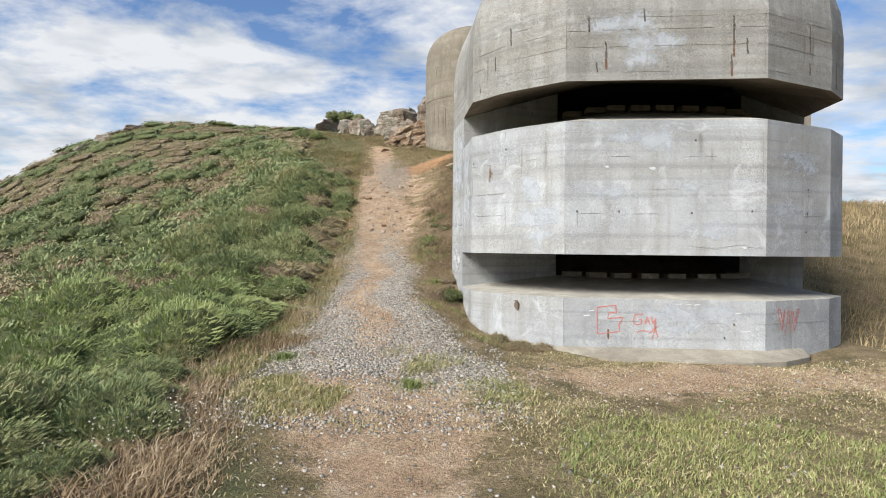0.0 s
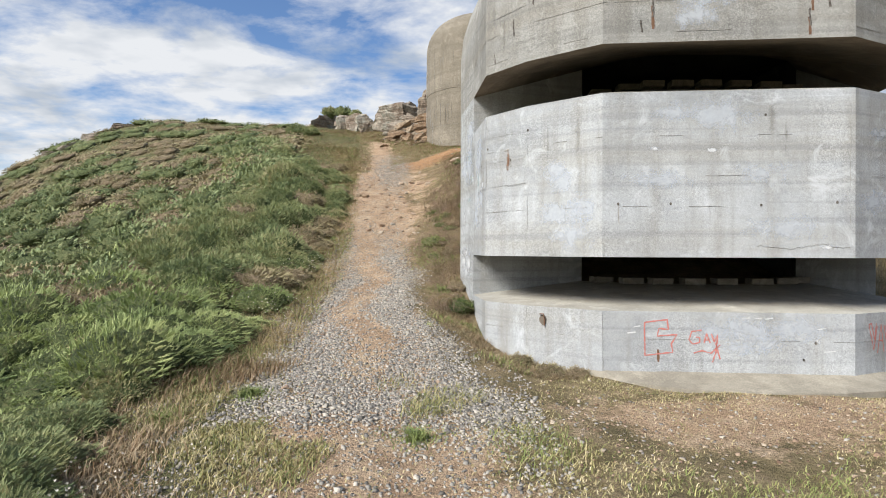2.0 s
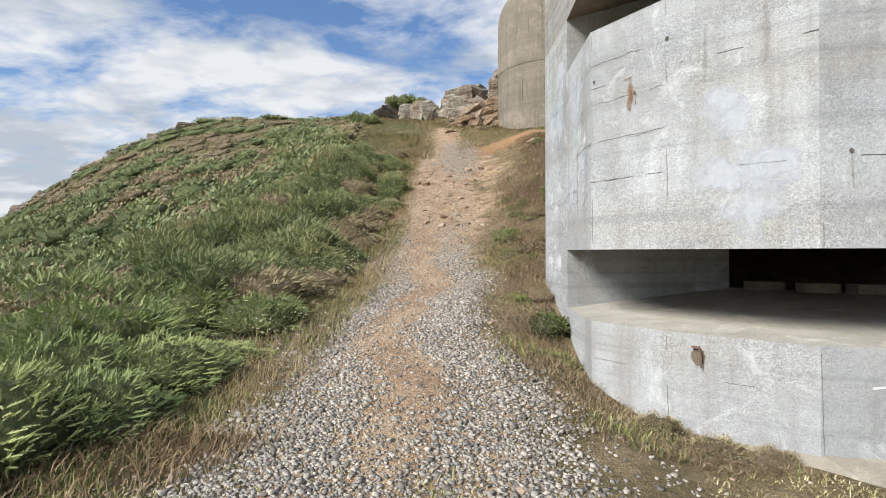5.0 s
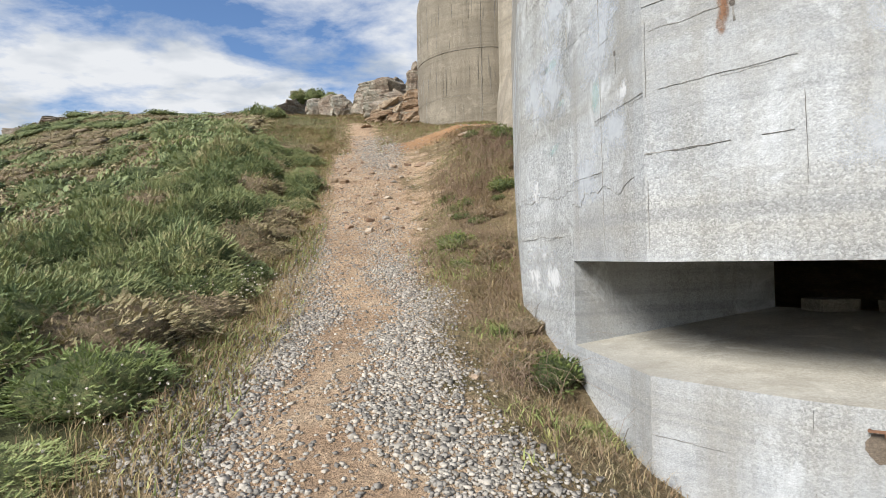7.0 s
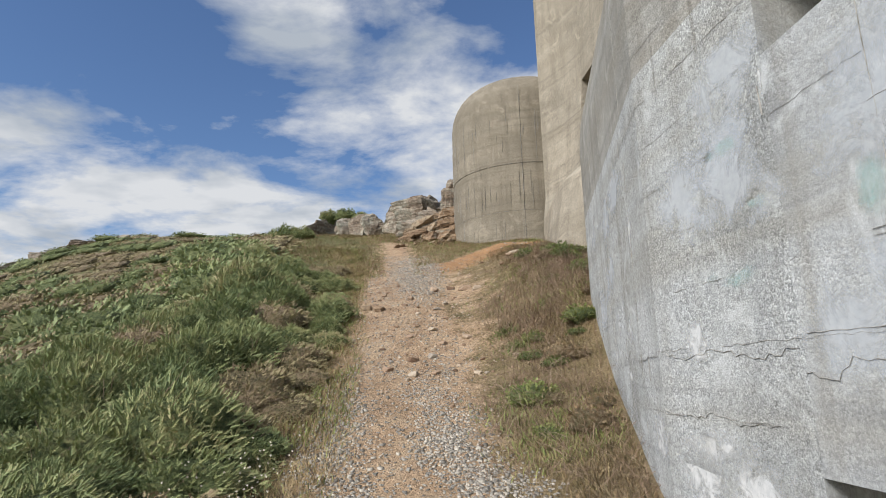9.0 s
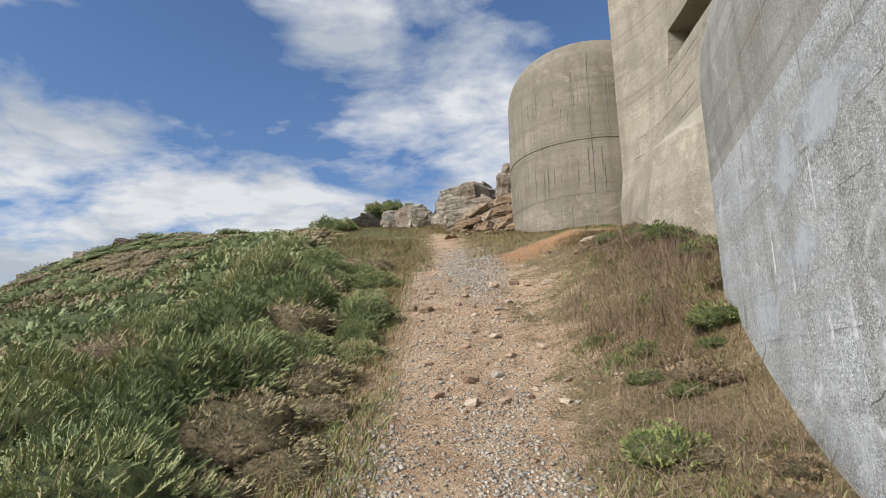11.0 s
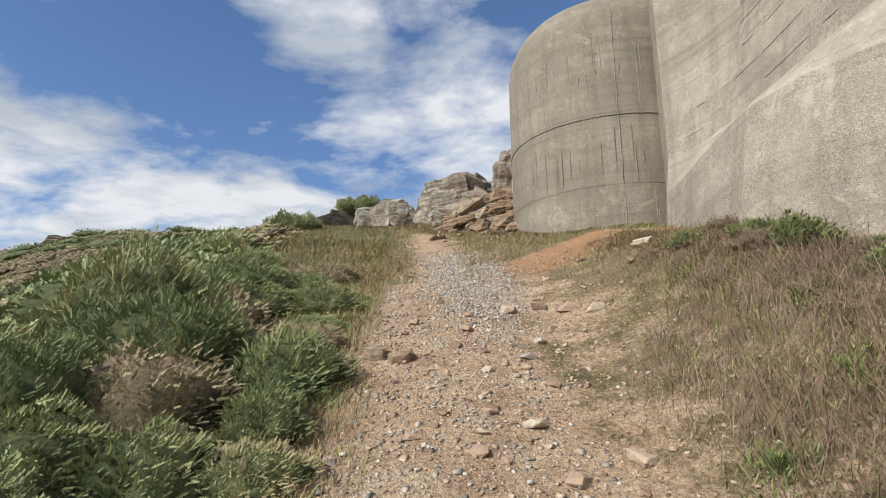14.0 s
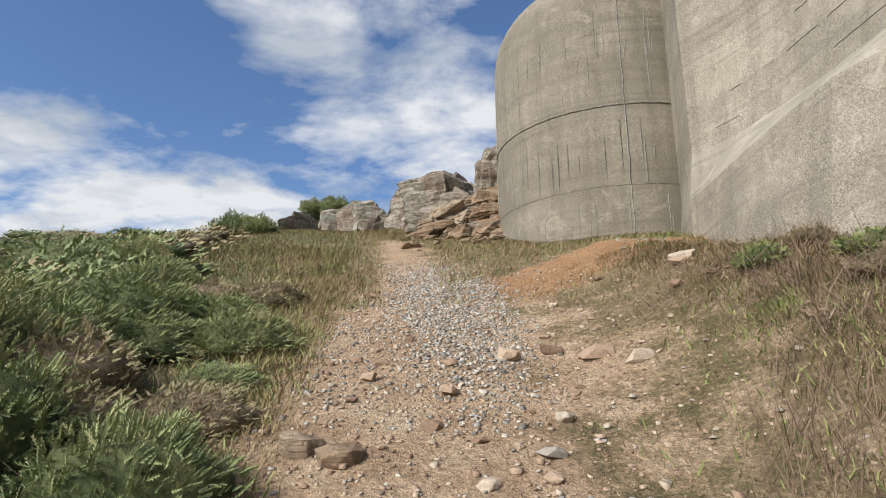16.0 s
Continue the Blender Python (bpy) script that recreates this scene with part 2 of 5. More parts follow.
def rock_material(name, stops, bed):
    """Bedded rock: tilted bands, blotches, grain and lichen."""
    m, nt, bsdf = material(name, 0.9)
    p = position(nt)
    a = noise_node(nt, p, 0.8, 8, 0.65, 0.8)
    b = noise_node(nt, p, 9, 8, 0.72)
    band = noise_node(nt, scaled(nt, p, (0.7, 0.7, 7.0), (0.30, bed, 0)), 1.0, 6, 0.7, 0.4)
    c = ramp_node(nt, math_node(nt, "ADD", math_node(nt, "MULTIPLY", a, 0.6), math_node(nt, "MULTIPLY", band, 0.4)), stops)
    c = mix_node(nt, 0.65, c, ramp_node(nt, b, [(0.3, 0.15), (0.5, 0.5), (0.7, 0.85)]), "OVERLAY")
    c = mix_node(nt, ramp_node(nt, noise_node(nt, p, 3.1, 6, 0.7), [(0.56, 0.0), (0.66, 0.6)]), c, (0.40, 0.40, 0.33))
    nt.links.new(c, bsdf.inputs["Base Color"])
    bump_node(nt, bsdf, math_node(nt, "ADD", b, math_node(nt, "MULTIPLY", band, 2.2)), 0.9, 0.07)
    return m


ROCK = rock_material("weathered_rock", [(0.34, (0.10, 0.075, 0.055)), (0.44, (0.23, 0.175, 0.13)), (0.52, (0.30, 0.255, 0.20)), (0.62, (0.34, 0.325, 0.265))], 0.25)
ROCK_BROWN = rock_material("broken_brown_rock", [(0.36, (0.14, 0.085, 0.05)), (0.48, (0.27, 0.185, 0.115)), (0.60, (0.36, 0.285, 0.20))], 0.2)

# ---------------------------------------------------------------- helpers for meshes


def part(name, bm, mat, parent=None, label=""):
    """Links a bmesh as one mesh object, under a thing or a part when one is given."""
    me = bpy.data.meshes.new(name)
    bm.normal_update()
    bm.to_mesh(me)
    bm.free()
    me.materials.append(mat)
    ob = new(name, me)
    if parent:
        ob.parent = parent
    return tagged(ob, label) if label else ob


def flat_poly(poly, z):
    return [Vector((x, y, z)) for x, y in poly]


def loft(rings, cap_low=True, cap_high=True):
    """A closed body through rings of equal length, listed from low to high, each anticlockwise from above."""
    bm = bmesh.new()
    rows = [[bm.verts.new(v) for v in r] for r in rings]
    n = len(rows[0])
    for a, b in zip(rows, rows[1:]):
        for i in range(n):
            j = (i + 1) % n
            bm.faces.new((a[i], a[j], b[j], b[i]))
    if cap_low:
        bm.faces.new(rows[0][::-1])
    if cap_high:
        bm.faces.new(rows[-1])
    return bm


def inset(poly, d):
    """The polygon (anticlockwise) drawn in by d."""
    out, n = [], len(poly)
    for i in range(n):
        a, b, c = (Vector(poly[k % n]) for k in (i - 1, i, i + 1))
        u, v = (b - a).normalized(), (c - b).normalized()
        n1, n2 = Vector((-u.y, u.x)), Vector((-v.y, v.x))
        m = n1 + n2
        m = m / max(0.35, m.dot(n1))
        out.append(tuple(b + m * d))
    return out


# ---------------------------------------------------------------- ground
PATH_Y = [-6, 0, 4, 6, 8, 11, 14, 18, 20, 23.5, 27.5, 33, 40]
PATH_X = [0.2, 0.0, -0.3, -0.6, -1.0, -1.45, -1.7, -2.1, -2.3, -2.5, -2.9, -4.0, -6.0]
RISE_Y = [-8, 4.5, 6, 7.7, 9, 11, 13.4, 15.3, 16.2, 17.9, 19.3, 20.0, 21.6, 23.6, 27, 29, 33, 37, 42, 60, 120]
RISE_Z = [0, 0, 0.05, 0.24, 0.46, 0.75, 1.10, 1.62, 1.93, 2.55, 3.12, 3.38, 4.05, 4.75, 6.1, 6.8, 8.0, 9.0, 9.2, 7, 2]


def smooth(a, b, x):
    t = np.clip((x - a) / (b - a), 0, 1)
    return t * t * (3 - 2 * t)


def path_x(y):
    return np.interp(y, PATH_Y, PATH_X)


def bumps(x, y):
    """Small unevenness from a few waves."""
    return (np.sin(1.7 * x + 0.6 * y) * np.sin(0.9 * y - 0.7 * x + 1.0) * 0.05
            + np.sin(4.1 * x - 1.3 * y + 2.0) * np.sin(3.3 * y + 1.1 * x) * 0.018)


def ground_z(x, y):
    x, y = np.asarray(x, float), np.asarray(y, float)
    z = (np.interp(y - 0.5, RISE_Y, RISE_Z) + np.interp(y, RISE_Y, RISE_Z) + np.interp(y + 0.5, RISE_Y, RISE_Z)) / 3
    d = x - path_x(y)
    left = np.maximum(0, -d)
    z = z + 0.10 * smooth(0.8, 3.0, left) * smooth(4, 13, y)
    fall = np.interp(y, [-5, 10, 15, 28, 34, 40], [0.02, 0.10, 0.19, 0.19, 0.10, 0.05])
    z = z - fall * np.maximum(0, left - 4.0)
    z = z - 0.02 * np.maximum(0, left - 12) ** 2
    z = z + 0.12 * np.exp(-((x + 4.0) / 2.0) ** 2 - ((y - 31.2) / 1.6) ** 2)
    # the far ridge
    z = z + 1.85 * np.exp(-((x + 21.2) / 10.8) ** 2 - ((y - 43.6) / 5.6) ** 2)
    z = z - 0.30 * smooth(-2.0, -4.5, d) * smooth(9.5, 6, y)
    # the bank under the walls
    right = np.maximum(0, d)
    z = z + 0.55 * smooth(0.9, 3.2, right) * smooth(11, 17, y) * smooth(28, 24, y)
    z = z + 0.40 * smooth(1.9, 3.4, right) * smooth(14.5, 17.5, y) * smooth(23.0, 20.5, y)
    z = z * (1 - 0.95 * smooth(0.9, 2.6, right) * smooth(12.8, 9.5, y))
    s = smooth(6.2, 8.5, x)
    z = z * (1 - s) + s * 3.5 * smooth(11, 22, y)
    far = np.hypot(x, y - 20)
    z = np.where(far > 60, z * np.exp(-((far - 60) / 120)), z)
    return z + bumps(x, y) * np.where(far < 60, 1, 0)


def spread(parts):
    """Grid lines from (start, end, count) stretches."""
    out = []
    for a, b, n in parts:
        out += list(np.linspace(a, b, n, endpoint=False))
    return np.array(out + [parts[-1][1]])


def cover(x, y):
    """How much of the trodden path, the orange bank and the heath each spot has (0 to 1)."""
    d = x - path_x(y)
    half = np.interp(y, [-6, 2, 3.5, 5, 8, 12, 15, 18, 22, 26, 28, 34], [0.2, 0.55, 0.35, 1.0, 0.9, 0.72, 0.95, 1.15, 1.0, 0.5, 0.4, 0.3])
    trod = (0.5 + (half - np.abs(d)) * 0.9) * smooth(30.0, 28.0, y)
    trod = np.maximum(trod, (0.5 + (0.75 - np.abs(y - 7.2)) * 0.6) * smooth(-0.5, 3, x) * smooth(13, 8, x))
    wav = d + 0.30 * np.sin(2.1 * y + 1.7 * x) + 0.22 * np.sin(5.2 * y - 3.0 * x)
    trod = np.maximum(trod, 0.72 * (0.5 + (2.1 - wav) * 0.3) * smooth(15.0, 18.5, y) * (d > 0) * smooth(27, 24, y))
    ochre = 0.5 + (1.0 - np.hypot((x + 0.4) / 1.9, (y - 24.2 - 0.35 * x) / 0.9)) * 1.0
    heath = 0.5 + (-(d) - np.minimum(half, 0.8) - 0.5) * 0.8
    return np.stack([np.clip(trod, 0, 1), np.clip(ochre, 0, 1), np.clip(heath, 0, 1)], -1)


def build_ground():
    xs = spread([(-2600, -200, 8), (-200, -40, 16), (-40, -9, 50), (-9, 4.5, 120), (4.5, 14, 30), (14, 60, 20), (60, 200, 12), (200, 2600, 8)])
    ys = spread([(-2600, -200, 8), (-200, -20, 14), (-20, -4, 20), (-4, 29, 280), (29, 46, 60), (46, 120, 25), (120, 2600, 14)])
    X, Y = np.meshgrid(xs, ys)
    Z = ground_z(X, Y)
    nx, ny = len(xs), len(ys)
    verts = np.stack([X.ravel(), Y.ravel(), Z.ravel()], 1)
    i = np.arange(nx * ny).reshape(ny, nx)
    faces = np.stack([i[:-1, :-1].ravel(), i[:-1, 1:].ravel(), i[1:, 1:].ravel(), i[1:, :-1].ravel()], 1)
    me = bpy.data.meshes.new("ground")
    me.from_pydata(verts.tolist(), [], faces.tolist())
    col = me.color_attributes.new("cover", "FLOAT_COLOR", "POINT")
    rgb = cover(X.ravel(), Y.ravel())
    col.data.foreach_set("color", np.concatenate([rgb, np.ones((len(rgb), 1))], 1).ravel())
    me.polygons.foreach_set("use_smooth", np.ones(len(me.polygons), bool))
    me.materials.append(EARTH)
    return tagged(new("ground", me), "hillside of trodden tan earth, dry turf and heath soil", "ground", kind="structure")


build_ground()

# ---------------------------------------------------------------- the bunker
# plan of the front block, anticlockwise from its seaward left corner
FRONT = [(0.43, 11.58), (0.55, 10.29), (1.07, 9.60), (1.95, 8.88), (5.0, 8.60), (6.42, 9.28), (7.0, 9.85), (7.15, 11.2)]
SIDE = [(8.6, 19.5), (3.3, 19.8), (0.82, 17.26), (0.24, 13.0)]
BLOCK = FRONT + SIDE
SLIT_IN = [(2.45, 12.15), (2.95, 11.62), (3.4, 11.35), (4.0, 11.3), (4.6, 11.3), (5.3, 11.35), (5.9, 11.6), (6.35, 12.1)]


def build_bunker():
    top = tagged(new("bunker"), "weathered grey concrete bunker with two long observation slits", "bunker")
    low_out, low_in = 0.90, 1.12
    # a storey between slits: the front corners run level, the slit side slopes up to the inner edge
    low = loft([flat_poly(BLOCK, -0.6), flat_poly(BLOCK, low_out)], cap_high=False)
    part("lower_wall", low, CONCRETE, top, "grey concrete base wall with red graffiti")

    def ledge(name, z_out, z_in, up, label):
        bm = bmesh.new()
        a = [bm.verts.new((x, y, z_out)) for x, y in FRONT]
        b = [bm.verts.new((x, y, z_in)) for x, y in SLIT_IN]
        for i in range(len(a) - 1):
            f = (a[i], a[i + 1], b[i + 1], b[i])
            bm.faces.new(f if up else f[::-1])
        # Upward sills take the tone lightened for daylight; soffits keep darker concrete.
        return part(name, bm, BROWN_CONCRETE if z_in > 4.9 else (CONCRETE_SILL if up else CONCRETE_WARM), top, label)

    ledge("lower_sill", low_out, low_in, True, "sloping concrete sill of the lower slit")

    def cheeks(z0o, z0i, z1o, z1i):
        for k in (0, -1):
            (ax, ay), (bx, by) = FRONT[k], SLIT_IN[k]
            bm = bmesh.new()
            q = [bm.verts.new(v) for v in ((ax, ay, z0o), (bx, by, z0i), (bx, by, z1i), (ax, ay, z1o))]
            bm.faces.new(q if k == 0 else q[::-1])
            part("slit_cheek", bm, CONCRETE, top)

    # masses beside and behind the slits

    def side_band(name, z0, z1):
        bm = bmesh.new()
        ring = [FRONT[-1]] + SIDE + [FRONT[0]]
        lo = [bm.verts.new((x, y, z0)) for x, y in ring]
        hi = [bm.verts.new((x, y, z1)) for x, y in ring]
        for i in range(len(ring) - 1):
            bm.faces.new((lo[i], lo[i + 1], hi[i + 1], hi[i]))
        part(name, bm, CONCRETE_SIDE, top, "tall side wall of washed grey concrete")

    side_band("side_wall", low_out, 1.59)
    cheeks(low_out, low_in, 1.59, 1.60)
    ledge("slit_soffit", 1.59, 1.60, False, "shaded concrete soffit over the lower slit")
    def front_band(z0, z1):
        bm = bmesh.new()
        lo, hi = ([bm.verts.new((x, y, z)) for x, y in FRONT] for z in (z0, z1))
        for i in range(len(FRONT) - 1):
            bm.faces.new((lo[i], lo[i + 1], hi[i + 1], hi[i]))
        return bm

    side_band("side_wall", 1.59, 3.70)
    part("parapet", front_band(1.59, 3.70), CONCRETE, top, "pale grey board-marked concrete parapet between the slits")
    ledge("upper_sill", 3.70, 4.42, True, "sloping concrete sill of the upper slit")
    side_band("side_wall", 3.70, 4.33)
    cheeks(3.70, 4.42, 4.33, 5.0)
    ledge("slit_soffit", 4.33, 5.0, False, "dark brown concrete soffit over the upper slit")
    fine = BLOCK
    rings, R = [flat_poly(fine, 4.33), flat_poly(fine, 5.4)], 2.3
    for k in range(1, 9):
        th = math.pi / 2 * k / 8
        rings.append(flat_poly(inset(fine, R * (1 - math.cos(th))), 5.4 + R * math.sin(th)))
    part("upper_wall", loft(rings, cap_low=False), CONCRETE_UPPER, top, "upper concrete wall with rounded shoulders")
    # rooms behind the slits, their shade put into a dark concrete colour
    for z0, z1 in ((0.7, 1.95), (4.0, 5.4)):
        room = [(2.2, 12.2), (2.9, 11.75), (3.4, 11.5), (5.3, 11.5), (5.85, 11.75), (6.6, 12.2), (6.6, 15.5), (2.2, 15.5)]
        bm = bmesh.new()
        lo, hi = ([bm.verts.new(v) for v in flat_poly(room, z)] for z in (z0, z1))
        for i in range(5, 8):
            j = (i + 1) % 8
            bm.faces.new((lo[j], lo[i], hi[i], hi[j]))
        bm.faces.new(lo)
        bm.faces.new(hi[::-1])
        part("slit_room_shade", bm, ROOM_SHADE, top, "bare room behind the slit, its shade put into the colour")
    return top


build_bunker()

CORE_LOW = [(1.50, 25.0), (1.36, 24.0), (1.24, 23.0), (1.18, 22.2), (1.18, 21.4), (1.45, 20.7), (1.9, 20.2), (2.5, 19.6)]
CORE_HIGH = [(1.62, 25.0), (1.95, 24.2), (2.12, 23.25), (2.2, 22.5), (2.25, 21.6), (2.3, 20.9), (2.4, 20.3), (2.6, 19.6)]
CORE_BACK = [(12, 18.8), (13, 30), (3, 30)]


def build_core():
    top = tagged(new("bunker_keep"), "tall tan concrete wall of the bunker with a slit high up", "bunker")

    def ring(t, push, z):
        out = []
        for k, ((ax, ay), (bx, by)) in enumerate(zip(CORE_LOW, CORE_HIGH)):
            p = push * min(1, k / 2)
            out.append(Vector((ax + (bx - ax) * t + p, ay + (by - ay) * t, z)))
        return out + flat_poly(CORE_BACK, z)

    part("plinth", loft([ring(0, -0.45, 2.0), ring(0, 0, 5.0), ring(0.22, 0, 6.35)], cap_high=False), CONCRETE_WARM, top, "battered lower wall of rough tan concrete")
    part("ledge", loft([ring(0.22, 0, 6.35), ring(0.28, 0, 6.42), ring(1, 0, 7.05)], cap_low=False, cap_high=False), CONCRETE_PALE, top, "smooth sloping ledge of pale concrete")
    part("wall", loft([ring(1, 0, 7.05), ring(1, 0.28, 8.96)], cap_low=False, cap_high=False), CONCRETE_WARM, top)
    part("upper_wall", loft([ring(1, 0.36, 9.8), ring(1, 0.5, 14.0)], cap_low=False), CONCRETE_WARM, top)
    lo, hi = ring(1, 0.28, 8.96), ring(1, 0.36, 9.8)
    bm = bmesh.new()
    a, c = [bm.verts.new(v) for v in lo], [bm.verts.new(v) for v in hi]
    n = len(a)
    for i in list(range(0, 2)) + list(range(7, n)):
        j = (i + 1) % n
        bm.faces.new((a[i], a[j], c[j], c[i]))
    part("wall", bm, CONCRETE_WARM, top)
    bm = bmesh.new()
    deep = Vector((1.3, 0.2, 0))
    a, c = [bm.verts.new(v) for v in lo[2:8]], [bm.verts.new(v) for v in hi[2:8]]
    a2, c2 = [bm.verts.new(v + deep) for v in lo[2:8]], [bm.verts.new(v + deep) for v in hi[2:8]]
    for i in range(5):
        bm.faces.new((a[i], a[i + 1], a2[i + 1], a2[i]))
        bm.faces.new((c[i], c2[i], c2[i + 1], c[i + 1]))
        bm.faces.new((a2[i], a2[i + 1], c2[i + 1], c2[i]))
    for i in (0, -1):
        bm.faces.new((a[i], a2[i], c2[i], c[i]))
    part("slit_recess", bm, CONCRETE_WARM, top, "deep shaded slit recess")
    return top


build_core()


def build_tower():
    """A round shaft cast in three lifts under a rounded cap, with upright board marks."""
    cx, cy, r, R = 1.65, 29.4, 2.6, 1.5
    n = 72
    top = tagged(new("round_tower"), "round tan concrete tower with rounded top on the hill", "tower")
    circ = lambda rr, z: [Vector((cx + rr * math.cos(a), cy + rr * math.sin(a), z)) for a in (2 * math.pi * i / n for i in range(n))]
    for nm, z0, z1, grow_by in (("lower_lift", 5.5, 7.25, 0.012), ("middle_lift", 7.25, 8.85, 0.0), ("upper_lift", 8.85, 11.0, 0.01)):
        bm = loft([circ(r + grow_by, z0), circ(r + grow_by, z1)], False, False)
        for f in bm.faces:
            f.smooth = len(f.verts) == 4
        part(nm, bm, CONCRETE_TOWER, top)
    rings = [circ(r - R * (1 - math.cos(th)), 11.0 + R * math.sin(th)) for th in (math.pi / 2 * k / 10 for k in range(11))]
    bm = loft(rings, False, True)
    for f in bm.faces:
        f.smooth = len(f.verts) == 4
    part("cap", bm, CONCRETE_TOWER, top, "smooth rounded concrete cap")
    rng = random.Random(12)
    for _ in range(64):
        a = math.radians(rng.uniform(178, 300))
        z0 = rng.choice((5.9, 7.3, 8.9, 9.6)) + rng.uniform(0, 0.5)
        z1 = z0 + rng.uniform(0.25, 1.1)
        w, rr = rng.uniform(0.003, 0.008), r + 0.01
        bm = bmesh.new()
        pts = []
        for z, k in ((z0, 0.3), ((z0 + z1) / 2, 1.0), (z1, 0.4)):
            da = w * k / rr
            pts.append([bm.verts.new((cx + q * math.cos(a + s), cy + q * math.sin(a + s), z)) for s, q in ((-da, rr), (0, rr + 0.012), (da, rr))])
        for lo, hi in zip(pts, pts[1:]):
            bm.faces.new((lo[0], lo[1], hi[1], hi[0]))
            bm.faces.new((lo[1], lo[2], hi[2], hi[1]))
        part("board_mark", bm, JOINT, top)
    bm = bmesh.new()
    a = math.atan2(26.8 - cy, 1.25 - cx)
    col = []
    for k in range(28):
        z = 6.2 + k * 0.2
        da = (0.005 + 0.005 * rng.random()) / r
        j = rng.uniform(-0.004, 0.004)
        col.append([bm.verts.new((cx + q * math.cos(a + s + j), cy + q * math.sin(a + s + j), z)) for s, q in ((-da, r + 0.011), (0, r + 0.026), (da, r + 0.011))])
    for lo, hi in zip(col, col[1:]):
        bm.faces.new((lo[0], lo[1], hi[1], hi[0]))
        bm.faces.new((lo[1], lo[2], hi[2], hi[1]))
    part("upright_joint", bm, JOINT, top)
    for z in (7.25, 8.85):
        bm = bmesh.new()
        row = []
        for k in range(90):
            ang = math.radians(175 + k * 1.4)
            h = 0.002 + 0.005 * rng.random()
            zz = z + rng.uniform(-0.008, 0.008)
            row.append([bm.verts.new((cx + q * math.cos(ang), cy + q * math.sin(ang), zz + s * h)) for s, q in ((-1, r + 0.009), (0, r + 0.018), (1, r + 0.009))])
        for lo, hi in zip(row, row[1:]):
            bm.faces.new((lo[0], hi[0], hi[1], lo[1]))
            bm.faces.new((lo[1], hi[1], hi[2], lo[2]))
        part("lift_joint", bm, JOINT, top)
    return top


build_tower()

# ---------------------------------------------------------------- plants and stones: materials


def leaf_material(name, stops, rough=0.65, spread_objects=0.3, own=0.22):
    """Colour by blade or sprig, shifted a little from plant to plant."""
    m, nt, bsdf = material(name, rough)
    isl = nt.nodes.new("ShaderNodeNewGeometry").outputs["Random Per Island"]
    obj = nt.nodes.new("ShaderNodeObjectInfo").outputs["Random"]
    patch = noise_node(nt, position(nt), 0.6, 4, 0.6)
    tuft = noise_node(nt, position(nt), 5.5, 4, 0.65)
    f = math_node(nt, "ADD", math_node(nt, "MULTIPLY", isl, own), math_node(nt, "MULTIPLY", obj, spread_objects))
    f = math_node(nt, "ADD", f, math_node(nt, "MULTIPLY", math_node(nt, "SUBTRACT", patch, 0.38), 0.9))
    f = math_node(nt, "ADD", f, math_node(nt, "MULTIPLY", math_node(nt, "SUBTRACT", tuft, 0.40), 1.0))
    c = ramp_node(nt, f, stops)
    nt.links.new(c, bsdf.inputs["Base Color"])
    return m


GORSE = leaf_material("gorse_green", [(0.02, (0.095, 0.135, 0.068)), (0.30, (0.18, 0.225, 0.10)), (0.55, (0.265, 0.29, 0.125)), (0.78, (0.35, 0.315, 0.16)), (0.98, (0.45, 0.355, 0.22))], own=0.3)
LUSH = leaf_material("soft_green_heath", [(0.05, (0.17, 0.225, 0.09)), (0.4, (0.28, 0.335, 0.13)), (0.7, (0.37, 0.41, 0.165)), (0.95, (0.47, 0.43, 0.22))])


def mottled(name, stops):
    """Close growth: many small tones, deeply uneven."""
    m, nt, bsdf = material(name, 0.9)
    p = position(nt)
    f = math_node(nt, "ADD", math_node(nt, "MULTIPLY", noise_node(nt, p, 1.6, 5, 0.65), 0.45), math_node(nt, "MULTIPLY", noise_node(nt, p, 24, 5, 0.75), 0.55))
    nt.links.new(ramp_node(nt, f, stops), bsdf.inputs["Base Color"])
    bump_node(nt, bsdf, noise_node(nt, p, 30, 5, 0.75), 1.0, 0.10)
    return m


# Inner growth toned darker than the shoots, for the shade between them.
BROWN_INNER = mottled("dead_heath_inner_shade", [(0.36, (0.06, 0.048, 0.03)), (0.46, (0.17, 0.145, 0.075)), (0.54, (0.27, 0.20, 0.125)), (0.64, (0.42, 0.33, 0.22))])
INNER = mottled("gorse_inner_shade", [(0.36, (0.05, 0.065, 0.028)), (0.46, (0.115, 0.145, 0.058)), (0.55, (0.18, 0.20, 0.08)), (0.66, (0.30, 0.27, 0.13))])
DEADWOOD = leaf_material("dead_stems", [(0.05, (0.13, 0.085, 0.06)), (0.4, (0.24, 0.165, 0.115)), (0.7, (0.34, 0.26, 0.18)), (0.95, (0.52, 0.45, 0.34))], 0.85)
HEATHER = leaf_material("brown_heath", [(0.05, (0.15, 0.115, 0.07)), (0.35, (0.26, 0.195, 0.12)), (0.6, (0.30, 0.265, 0.135)), (0.95, (0.50, 0.39, 0.26))])
STALK = leaf_material("dry_grass", [(0.05, (0.14, 0.105, 0.05)), (0.3, (0.26, 0.195, 0.095)), (0.6, (0.38, 0.29, 0.155)), (0.95, (0.52, 0.42, 0.25))])
TURF = leaf_material("short_turf", [(0.02, (0.09, 0.115, 0.038)), (0.28, (0.19, 0.205, 0.07)), (0.5, (0.32, 0.28, 0.12)), (0.75, (0.48, 0.40, 0.22)), (0.97, (0.62, 0.54, 0.35))], own=0.5)
